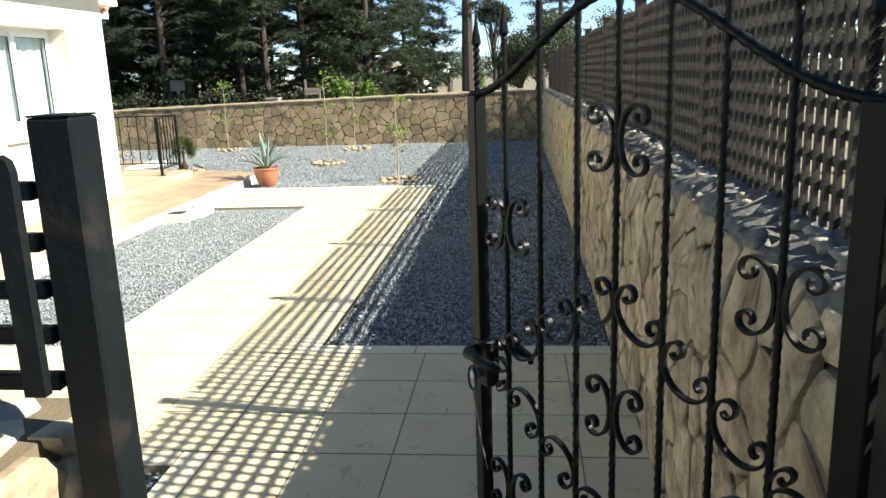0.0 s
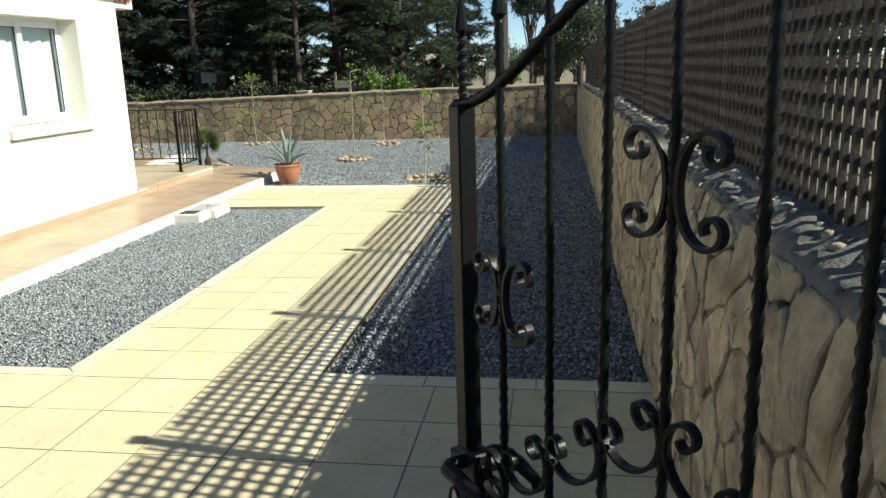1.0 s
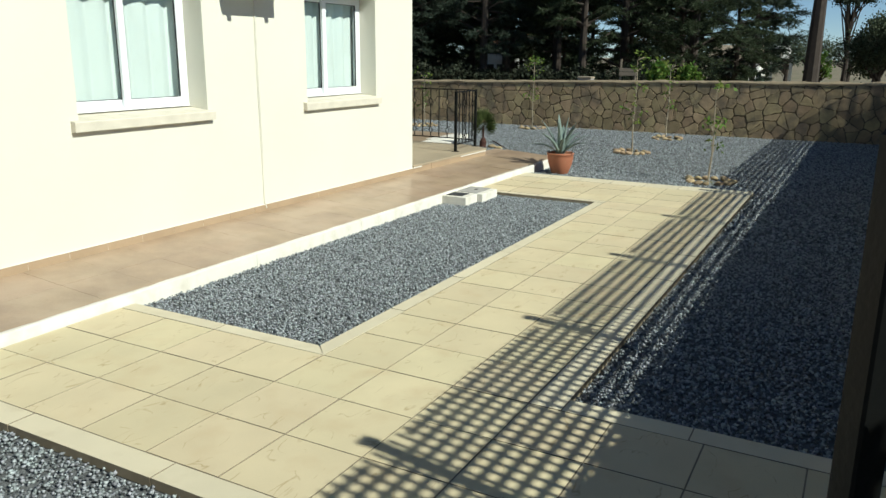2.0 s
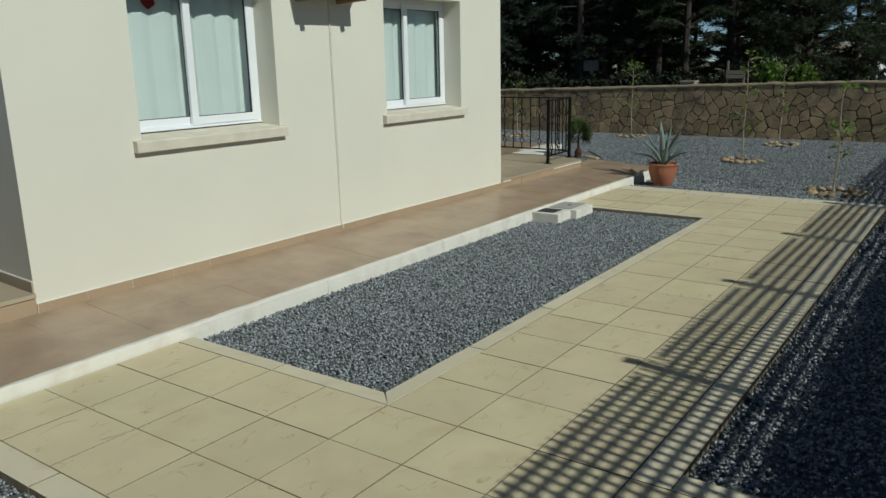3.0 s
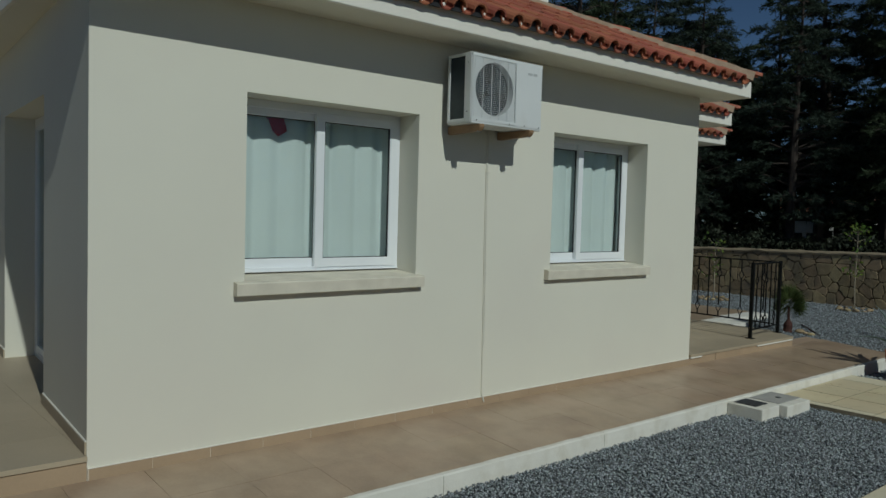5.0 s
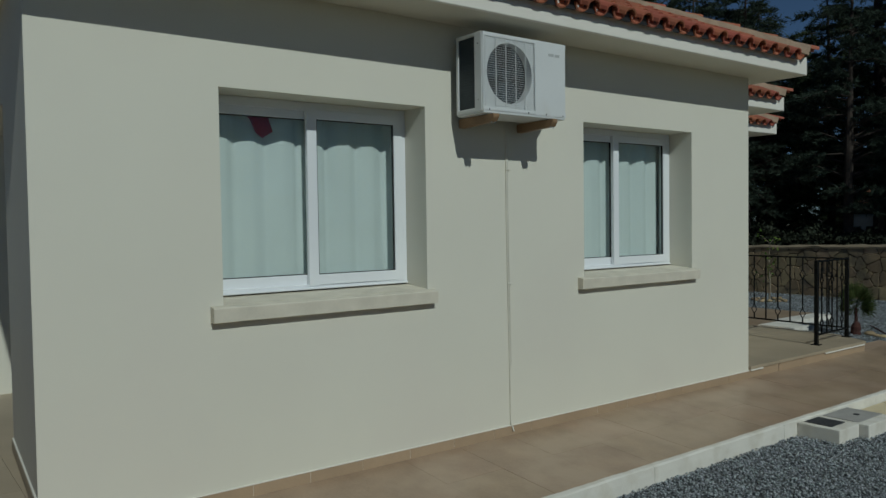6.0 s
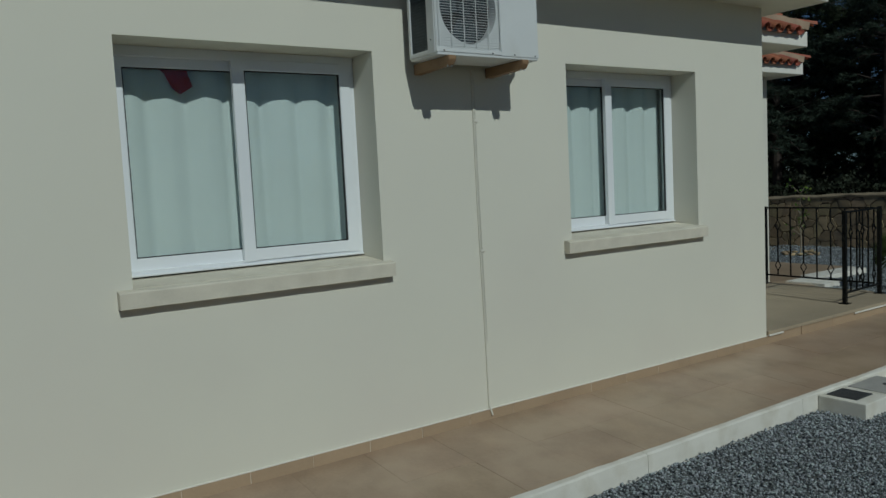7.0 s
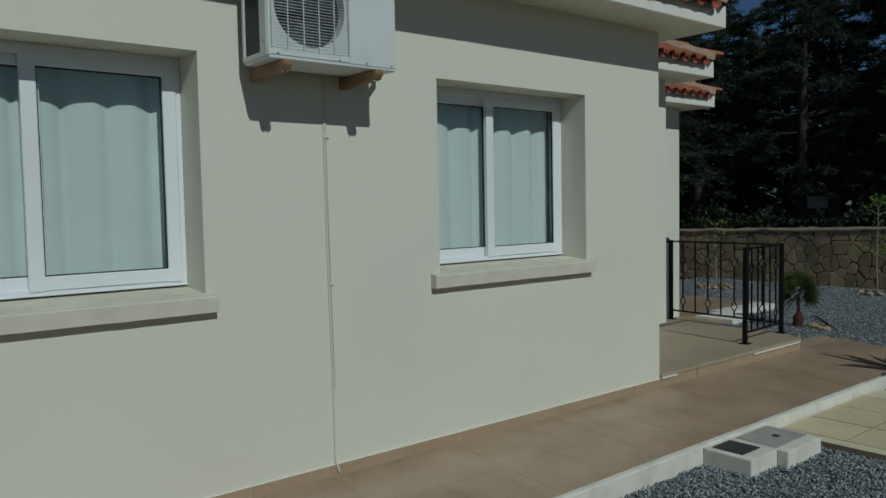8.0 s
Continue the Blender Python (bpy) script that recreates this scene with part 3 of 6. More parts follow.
def lay_tiles(roof, z, rise, x1, y0, y1, courses, tile_rng):
    """Courses of cover and pan tiles up the slope whose eave is x1, cut to the hips, and mortared hip tiles from its far corner."""
    slope = math.atan(rise)
    cs, sn = math.cos(slope), math.sin(slope)
    pitch = 0.1924
    n = int((y1 - y0) / pitch)
    for c in range(courses):
        up = -0.09 + c * 0.37
        for k in range(n + 1):
            for kind in (0, 1):
                yy = y1 - 0.345 - (n - k - kind / 2) * pitch
                room = min(yy - y0, y1 - yy) + 0.04
                if room < up * cs + 0.12:
                    continue
                ob = new("tile", TILE_MESH)
                ob.parent = roof
                flip = 180 if kind else 0
                if c == 0 and not kind:
                    plug = new("eave_shade_plug", PLUG_MESH)
                    plug.parent = roof
                    plug.location = (x1 + 0.052, yy, z - 0.034)
                place = Matrix.Translation((x1 - up * cs, yy, z + up * sn + (0.042 if kind else 0.0) - 0.002 + c * 0.005 + tile_rng.uniform(-0.003, 0.003)))
                ob.matrix_basis = place @ pose(0, 0, 0, 0, 0, 180 + tile_rng.uniform(-1.2, 1.2)) @ pose(0, 0, 0, flip, -math.degrees(slope), 0)
    # the far hip: a mortar bed and capping tiles that lap up it
    d = Vector((-1.0, -1.0, rise)).normalized()
    side = Vector((1.0, -1.0, 0.0)).normalized()
    high = d.cross(side).normalized()
    if high.z < 0:
        high = -high
    reach = min((y1 - y0) / 2 * 1.41, 0.37 * courses * cs * 1.41) * 1.06
    corner = Vector((x1, y1, z))
    bed = bmesh.new()
    steps = max(4, int(reach / 0.07))
    rows = []
    for i in range(steps + 1):
        p = corner + d * (0.03 + reach * i / steps)
        wob = [noise.noise(Vector((i * 0.9, q * 3.1, y1))) * 0.016 for q in range(5)]
        rows.append([bed.verts.new(p + side * (u + wob[q]) + high * (h + wob[-1 - q] * 0.7)) for q, (u, h) in enumerate(((-0.165, -0.02), (-0.125, 0.078), (0.0, 0.098), (0.125, 0.078), (0.165, -0.02)))])
    for r0, r1 in zip(rows, rows[1:]):
        for q in range(4):
            bed.faces.new((r0[q], r0[q + 1], r1[q + 1], r1[q]))
    bed.faces.new(rows[0][::-1])
    bed.faces.new(rows[-1])
    part("hip_mortar", bed, HIPMORTAR, roof, "pale mortar along the hip")
    turn = Matrix((d, -side if d.cross(-side).dot(high) > 0 else side, high)).transposed().to_4x4()
    k = 0
    while k * 0.355 < reach - 0.2:
        ob = new("hip_tile", HIP_MESH)
        ob.parent = roof
        ob.matrix_basis = Matrix.Translation(corner + d * (k * 0.355 - (0.06 if k == 0 else 0.03)) + high * (0.062 + tile_rng.uniform(-0.006, 0.008))) @ turn @ pose(0, 0, 0, tile_rng.uniform(-4, 4), tile_rng.uniform(2.5, 4.5), tile_rng.uniform(-2, 2))
        k += 1


roof_rng = random.Random(3)
roof, rz, rrise, _ = hip_roof(-11.4, -2.39, -0.56, 6.09)
lay_tiles(roof, rz, rrise, -2.39, -0.56, 6.09, 5, roof_rng)
part("chimney", boxes((-4.93, -4.68, 5.15, 5.40, rz + 0.3, rz + 2.2), (-4.96, -4.65, 5.12, 5.43, rz + 2.2005, rz + 2.28), bevel=0.006), TRIM, roof, "white rendered chimney")
roof2, rz2, _, _ = hip_roof(-11.4, -3.80, 6.1, 8.22)
lay_tiles(roof2, rz2, rrise, -3.80, 6.1, 8.22, 3, roof_rng)
roof3, rz3, _, _ = hip_roof(-11.4, -5.30, 8.23, 10.7)
lay_tiles(roof3, rz3, rrise, -5.30, 8.23, 10.7, 3, roof_rng)


def sliding_window(y0, y1, z0, z1, x, meet):
    """A white two-leaf sliding window set back in its opening, with its cast sill; the far leaf slides in front."""
    mid = (y0 + y1) / 2 + meet
    fz = z0 + 0.042
    bm = pierced(bmesh.new(), y0 + 0.002, y1 - 0.002, fz, z1 - 0.002, [(y0 + 0.045, y1 - 0.045, fz + 0.03, z1 - 0.052)], lambda u, v, d: (x - d, u, v), 0.08)
    win = part("window", bm, PVC, house, "white two-leaf sliding window")
    top, foot = z1 - 0.044, fz + 0.024
    # outer edges, then the opening, of each leaf
    for a, b, ha, hb, front in ((y0 + 0.022, mid + 0.012, y0 + 0.092, mid - 0.058, -0.046), (mid - 0.079, y1 - 0.028, mid - 0.009, y1 - 0.098, -0.004)):
        sx = x + front + 0.012
        h0, h1 = fz + 0.092, z1 - 0.104
        bm = pierced(bmesh.new(), a, b, foot, top, [(ha, hb, h0, h1)], lambda u, v, d: (sx - d, u, v), 0.034)
        bmesh.ops.bevel(bm, geom=[e for e in bm.edges if e.calc_length() > 0.3], offset=0.004, segments=1, affect="EDGES")
        sash = part("sash", bm, PVC, win)
        bm = pierced(bmesh.new(), ha - 0.004, hb + 0.004, h0 - 0.004, h1 + 0.004, [(ha + 0.006, hb - 0.006, h0 + 0.006, h1 - 0.006)], lambda u, v, d: (sx - 0.009 - d, u, v), 0.014)
        part("gasket", bm, GASKET, win, "black rubber gasket")
        pane = part("pane", boxes((sx - 0.02, sx - 0.015, ha - 0.002, hb + 0.002, h0 - 0.002, h1 + 0.002)), GLASS, win, "clear glass pane")
        pane.visible_shadow = False
    part("track", boxes((x + 0.001, x + 0.018, y0 + 0.004, y1 - 0.004, fz + 0.001, fz + 0.012), bevel=0.003), PVC, win, "white lower track")
    # the sill: a sloping bed inside the opening, and the block in front of the wall
    bm = bmesh.new()
    inner_bed = [(x - 0.1, z0 - 0.02), (x - 0.1, z0 + 0.0415), (WALL_X + 0.003, z0 + 0.012), (WALL_X + 0.003, z0 - 0.02)]
    block = [(WALL_X + 0.002, z0 + 0.010), (WALL_X + 0.050, z0 + 0.003), (WALL_X + 0.056, z0 - 0.004), (WALL_X + 0.055, z0 - 0.079), (WALL_X + 0.002, z0 - 0.082)]
    for a, b, pr in ((y0 + 0.001, y1 - 0.001, inner_bed), (y0 - 0.075, y1 + 0.048, block)):
        n = 26
        rows = [[bm.verts.new((px + (0.0016 * noise.noise(Vector((px * 40, k * 0.7, pz * 40))) if 0 < q < 4 else 0), a + (b - a) * k / n, pz + (0.0016 * noise.noise(Vector((pz * 60, k * 0.8, 9))) if 0 < q < 4 else 0))) for q, (px, pz) in enumerate(pr)] for k in range(n + 1)]
        for lo, hi in zip(rows, rows[1:]):
            for k in range(len(pr)):
                q = (k + 1) % len(pr)
                bm.faces.new((lo[k], lo[q], hi[q], hi[k]))
        bm.faces.new(rows[0][::-1])
        bm.faces.new(rows[-1])
    part("sill", bm, SILL, win, "grey-cream cast sill")
    return win


def curtain(y0, y1, z0, z1, x, seed, folds, deep):
    """A hanging curtain with soft uneven folds."""
    g = random.Random(seed)
    n, m = folds * 10, 10
    ph = [g.uniform(0, 6.28) for _ in range(4)]
    verts, faces = [], []
    for j in range(m + 1):
        z = z0 + (z1 - z0) * j / m
        for i in range(n + 1):
            u = i / n
            w = deep * (abs(math.sin(math.pi * folds * u + ph[0] + 0.6 * math.sin(5 * u + ph[1]))) ** 0.6 - 0.62) + 0.008 * math.sin(2 * math.pi * folds * 0.43 * u + ph[2] + 0.25 * j / m) + 0.002 * math.sin(2 * math.pi * folds * 2.1 * u + ph[3])
            verts.append((x + w * (0.85 + 0.3 * j / m), y0 + (y1 - y0) * u, z))
    for j in range(m):
        for i in range(n):
            a = j * (n + 1) + i
            faces.append((a, a + 1, a + n + 2, a + n + 1))
    ob = new("curtain", mesh("curtain", verts, faces, CLOTH, True))
    return tagged(ob, "pale grey-green curtain hanging drawn behind the window", "curtain", "curtains in the windows")


for w, seed, folds, back, meet, deep in ((W1, 4, 7, 0.337, 0.03, 0.040), (W2, 9, 7, 0.338, 0.002, 0.046)):
    sliding_window(*w, WALL_X - 0.236, meet)
    curtain(w[0] - 0.25, w[1] + 0.75, w[2] - 0.05, w[3] + 0.08, WALL_X - back, seed, folds + 5, deep)

# the red cloth caught at the top of the first window
bm = bmesh.new()
pts = [(0.80, 2.43), (1.00, 2.43), (0.985, 2.34), (1.01, 2.265), (0.94, 2.222), (0.90, 2.255), (0.865, 2.33), (0.79, 2.39)]
fr = [bm.verts.new((WALL_X - 0.306 + 0.004 * math.sin(k * 2.1), y, z)) for k, (y, z) in enumerate(pts)]
bk = [bm.verts.new((WALL_X - 0.313 + 0.004 * math.sin(k * 2.1), y, z)) for k, (y, z) in enumerate(pts)]
bm.faces.new(fr)
bm.faces.new(bk[::-1])
for k in range(8):
    q = (k + 1) % 8
    bm.faces.new((fr[k], bk[k], bk[q], fr[q]))
tagged(part("hanging_cloth", bm, RED), "crumpled dark red cloth hung behind the window glass", "cloth")

# veranda sliding door
fx0, fx1, fz0, fz1 = DOOR
dy = NEAR_Y + 0.245
bm = pierced(bmesh.new(), fx0 + 0.002, fx1 - 0.002, fz0, fz1 - 0.002, [(fx0 + 0.05, fx1 - 0.05, fz0 + 0.05, fz1 - 0.06)], lambda u, v, d: (u, dy + skew(u) + d, v), 0.08)
door = part("door", bm, PVC, house, "white sliding glass door")
for a, b, o in ((fx0 + 0.03, (fx0 + fx1) / 2 + 0.04, 0.005), ((fx0 + fx1) / 2 - 0.04, fx1 - 0.03, 0.042)):
    part("sash", pierced(bmesh.new(), a, b, fz0 + 0.035, fz1 - 0.045, [(a + 0.065, b - 0.065, fz0 + 0.11, fz1 - 0.11)], lambda u, v, d: (u, dy + skew(u) + o + d, v), 0.03), PVC, door)
    bm = boxes((a + 0.06, b - 0.06, dy + o + 0.012, dy + o + 0.017, fz0 + 0.105, fz1 - 0.105))
    for v in bm.verts:
        v.co.y += skew(v.co.x)
    p = part("pane", bm, GLASS, door, "clear glass pane")
    p.visible_shadow = False
tagged(new("curtain", mesh("curtain", [(fx0 + (fx1 - fx0) * k / 60, dy + 0.19 + skew(fx0 + (fx1 - fx0) * k / 60) + 0.02 * math.sin(k * 1.1), z) for z in (fz0 + 0.02, fz1 - 0.02) for k in range(61)], [(k, k + 1, k + 62, k + 61) for k in range(60)], CLOTH, True)), "pale curtain hanging behind the veranda door", "curtain", "curtains in the windows")

# skirting tiles along the foot of the wall, with pale grout between them
part("skirting_grout", boxes((WALL_X + 0.0005, WALL_X + 0.0105, NEAR_Y + 0.003, FAR_Y - 0.003, 0.10, 0.2045)), SKIRTGROUT, house, "pale tan grout")
srng = random.Random(17)
for k in range(17):
    a = NEAR_Y + 0.01 + k * 0.363
    b = min(a + 0.3605 - srng.uniform(0.0, 0.002), FAR_Y - 0.002)
    if b - a > 0.05:
        part("skirting_tile", boxes((WALL_X + 0.002, WALL_X + 0.0125 + srng.uniform(0.0, 0.002), a, b, 0.10, 0.205), bevel=0.0015), SKIRT, house)
# white strip that paints in the sunlit top edge of the skirting
part("skirting_bead", boxes((WALL_X + 0.001, WALL_X + 0.0125, NEAR_Y + 0.002, FAR_Y - 0.002, 0.2055, 0.2125), bevel=0.002), TRIM, house)
for x0, x1 in ((DOOR[1], WALL_X - 0.002), (-7.65, DOOR[0])):
    bm = boxes((x0, x1, NEAR_Y - 0.012, NEAR_Y + 0.001, FLOOR_Z, FLOOR_Z + 0.075), bevel=0.002)
    for v in bm.verts:
        v.co.y += skew(v.co.x)
    part("skirting", bm, TERRACE, house)
    # the same painted sunlit edge over the veranda skirting
    bm = boxes((x0, x1, NEAR_Y - 0.010, NEAR_Y + 0.001, FLOOR_Z + 0.0755, FLOOR_Z + 0.083), bevel=0.002)
    for v in bm.verts:
        v.co.y += skew(v.co.x)
    part("skirting_bead", bm, TRIM, house)

# ---- terraces ----


def terrace(name, label, x0, x1, y0, y1, size, top, cut=0.0):
    base = part(name, boxes((x0, x1, y0, y1, -0.3, top - 0.03)), TERRACE)
    tagged(base, label, "terrace", kind="structure")
    nx, ny = max(1, round((x1 - x0) / size)), max(1, round((y1 - y0) / size))
    sx, sy = (x1 + 0.025 - x0) / nx, (y1 - y0) / ny
    me = bpy.data.meshes.new("tile")
    bm = boxes((0.001, sx - 0.001, 0.001, sy - 0.001, -0.0295, 0.0))
    bm.to_mesh(me)
    bm.free()
    me.materials.append(TERRACE)
    short = me.copy()
    for v in short.vertices:
        if v.co.x > 0.1 and v.co.y > 0.1:
            v.co.y -= cut
    for v in base.data.vertices:
        if v.co.x > x1 - 0.1 and v.co.y > y1 - 0.1:
            v.co.y -= cut
    for i in range(nx):
        for j in range(ny):
            ob = new("tile", short if i == nx - 1 and j == ny - 1 else me)
            ob.parent = base
            ob.location = (x0 + i * sx, y0 + j * sy, top)
    n = max(1, round((y1 - y0) / 0.53))
    w = (y1 - y0) / n
    for k in range(n):
        part("riser_tile", boxes((x1 + 0.001, x1 + 0.012, y0 + k * w + (0.006 if k == 1 else 0.0006), y0 + (k + 1) * w - (0.006 if k == 0 else 0.0006) - (cut if k == n - 1 else 0), 0.08, top - 0.032), bevel=0.002), SKIRT, base)
    return base


veranda = terrace("terrace", "grey-brown tiled veranda floor one step above the walkway", -11.0, WALL_X, -3.4, NEAR_Y - 0.001, 0.5, FLOOR_Z)
part("inner_floor", boxes((-10.99, -2.95, NEAR_Y, 2.1, 0.2, FLOOR_Z - 0.0006)), TERRACE, veranda)
porch = terrace("porch", "grey-brown tiled porch floor one step above the walkway", -4.7, WALL_X, FAR_Y + 0.001, 8.42, 0.5, PORCH_Z, 0.27)

for a, b in ((5.775, 5.99), (7.22, 8.12)):
    part("nosing", boxes((WALL_X + 0.0125, WALL_X + 0.030, a, b, PORCH_Z - 0.046, PORCH_Z - 0.0305), bevel=0.003), KERB, porch, "white cement strip under the floor edge")

# ---- walkway, kerb ----


def walk_z(x):
    return 0.072 + (KERB_X - x) * 0.071


bm = bmesh.new()
for y0, y1 in ((-6.0, 9.0),):
    a = [bm.verts.new(p) for p in ((WALL_X - 0.2, y0, walk_z(WALL_X) - 0.004 + 0.009), (KERB_X - 0.05, y0, walk_z(KERB_X - 0.05) - 0.004), (KERB_X - 0.05, y1, walk_z(KERB_X - 0.05) - 0.004), (WALL_X - 0.2, y1, walk_z(WALL_X) + 0.005))]
    b = [bm.verts.new((v.co.x, v.co.y, -0.25)) for v in a]
    bm.faces.new(a)
    for k in range(4):
        q = (k + 1) % 4
        bm.faces.new((a[k], b[k], b[q], a[q]))
walkway = tagged(part("walkway", bm, WALKJOINT), "terracotta tiled walkway along the foot of the house", "walkway", kind="structure")
WT = 0.455
for k in range(33):
    for c in range(2):
        xa, xb = KERB_X - 0.045 - c * 0.465, KERB_X - 0.045 - (c + 1) * 0.465
        ya = -6.0 + k * WT
        q = 0.0007
        v = [(xb + q, ya + q), (xa - q, ya + q), (xa - q, ya + WT - q), (xb + q, ya + WT - q)]
        h = rng.uniform(-0.0008, 0.0008)
        verts = [(x, y, walk_z(x) + h) for x, y in v] + [(x, y, walk_z(x) - 0.006) for x, y in v]
        ob = new("tile", mesh("tile", verts, [(0, 1, 2, 3), (0, 4, 5, 1), (1, 5, 6, 2), (2, 6, 7, 3), (3, 7, 4, 0)], WALKTILE))
        ob.parent = walkway

kerb = tagged(new("kerb"), "whitewashed concrete kerb with hairline joints beside the walkway", "kerb", kind="structure")
joints = [-6.0, -4.9, -3.3, -1.75, 1.44, 3.05, 4.65, 6.2, 7.7, 8.65]
for a, b in zip(joints, joints[1:]):
    bm = bmesh.new()
    n = max(2, int((b - a) / 0.04))
    prof = ((KERB_X - 0.055, -0.2), (KERB_X - 0.055, 0.073), (KERB_X - 0.045, 0.077), (KERB_X - 0.009, 0.0765), (KERB_X + 0.001, 0.069), (KERB_X + 0.004, 0.02), (KERB_X + 0.006, -0.2))
    rows = []
    for i in range(n + 1):
        y = a + 0.0014 + (b - a - 0.0028) * i / n
        wob = 0.006 * noise.noise(Vector((0.3, y * 2.3, 0))) + 0.003 * noise.noise(Vector((4.3, y * 11.0, 0)))
        rows.append([bm.verts.new((x + (wob if k > 2 else 0), y, z + ((0.004 * noise.noise(Vector((7.7, y * 3.1, k))) + 0.003 * noise.noise(Vector((2.7, y * 14.0, k)))) if k in (2, 3, 4) else 0))) for k, (x, z) in enumerate(prof)])
    for r0, r1 in zip(rows, rows[1:]):
        for k in range(len(prof) - 1):
            bm.faces.new((r0[k], r0[k + 1], r1[k + 1], r1[k]))
    bm.faces.new(rows[0])
    bm.faces.new(rows[-1][::-1])
    part("kerb_block", bm, KERB, kerb)

# ---- paving ----
paving = part("pavement", boxes((-1.8, 3.47, -1.35, 0.0, -0.3, -0.004), (-1.8, 1.19, -1.49, -1.351, -0.3, -0.005), (1.21, 3.47, -6.0, -1.351, -0.3, -0.004), (-0.11, 1.52, 0.001, 7.52, -0.3, -0.004), (-1.8, -0.111, 5.74, 7.52, -0.3, -0.004), (-1.8, -0.111, 0.001, 0.11, -0.3, -0.004), (1.521, 3.47, 0.001, 0.14, -0.3, -0.004)), GROUT)
tagged(paving, "cream square paving slabs laid in a grid with dark sandy joints", "paving", kind="structure")
slab_cache = {}


def slab(x0, x1, y0, y1, material, name="slab"):
    key = (round(x1 - x0, 3), round(y1 - y0, 3), material.name)
    if key not in slab_cache:
        w, d = x1 - x0, y1 - y0
        bm = boxes((-w / 2 + 0.0038, w / 2 - 0.0038, -d / 2 + 0.0038, d / 2 - 0.0038, -0.05, 0.0))
        for f in bm.faces:
            long_side = abs(f.normal.y) > 0.5 if w > 2 * d else abs(f.normal.x) > 0.5 if d > 2 * w else False
            f.material_index = 0 if all(v.co.z > -0.01 for v in f.verts) or (long_side and material is EDGING) else 1
        me = bpy.data.meshes.new("slab")
        bm.to_mesh(me)
        bm.free()
        me.materials.append(material)
        me.materials.append(GROUT)
        slab_cache[key] = me
    ob = new(name, slab_cache[key])
    ob.parent = paving
    ob.matrix_basis = pose((x0 + x1) / 2, (y0 + y1) / 2, rng.uniform(-0.001, 0.001), rng.uniform(-0.07, 0.07), rng.uniform(-0.07, 0.07), rng.uniform(-0.12, 0.12))


def slabs(x0, x1, y0, y1):
    i0, j0 = math.floor(x0 / TILE + 1e-6), math.floor(y0 / TILE + 1e-6)
    for i in range(i0, math.ceil(x1 / TILE - 1e-6)):
        for j in range(j0, math.ceil(y1 / TILE - 1e-6)):
            a, b, c, d = max(x0, i * TILE), min(x1, (i + 1) * TILE), max(y0, j * TILE), min(y1, (j + 1) * TILE)
            if b - a > 0.05 and d - c > 0.05:
                slab(a, b, c, d, PAVER)


def edging(x0, x1, y0, y1, length=0.9):
    along_x = x1 - x0 > y1 - y0
    n = max(1, round(max(x1 - x0, y1 - y0) / length))
    for k in range(n):
        if along_x:
            w = (x1 - x0) / n
            slab(x0 + k * w, x0 + (k + 1) * w, y0, y1, EDGING, "edging_slab")
        else:
            w = (y1 - y0) / n
            slab(x0, x1, y0 + k * w, y0 + (k + 1) * w, EDGING, "edging_slab")


slabs(-1.8, 3.47, -1.35, 0.0)
slabs(1.35, 3.47, -6.0, -1.35)
slabs(0.0, 1.35, 0.0, 7.2)
slabs(-1.8, 0.0, 5.85, 7.2)
edging(-1.8, 1.199, -1.5, -1.35)
edging(1.2, 1.35, -6.0, -1.35)
edging(-1.8, -0.90, 0.0, 0.12)
edging(-0.12, 0.0, 0.96, 5.73)
for pts in ([(-0.90, 0.0), (0.0, 0.0), (-0.12, 0.12), (-0.90, 0.12)], [(0.0, 0.0), (0.0, 0.96), (-0.12, 0.96), (-0.12, 0.12)]):
    mid = Vector((sum(p[0] for p in pts) / 4, sum(p[1] for p in pts) / 4))
    bm = bmesh.new()
    inset = [(mid.x + (x - mid.x) * (1 - 0.0045 / max(abs(x - mid.x), 0.03)), mid.y + (y - mid.y) * (1 - 0.0045 / max(abs(y - mid.y), 0.03))) for x, y in pts]
    hi, lo = [bm.verts.new((x, y, 0.0005)) for x, y in inset], [bm.verts.new((x, y, -0.05)) for x, y in inset]
    bm.faces.new(hi)
    for k in range(4):
        bm.faces.new((hi[k], lo[k], lo[(k + 1) % 4], hi[(k + 1) % 4]))
    part("edging_slab", bm, EDGING, paving, "edging slab mitred at the corner")
edging(-1.8, 0.0, 5.73, 5.85)
edging(1.35, 1.53, 0.0, 7.2)
edging(-1.8, 1.53, 7.2, 7.53, 0.45)
edging(1.53, 3.47, 0.0, 0.15, 0.73)

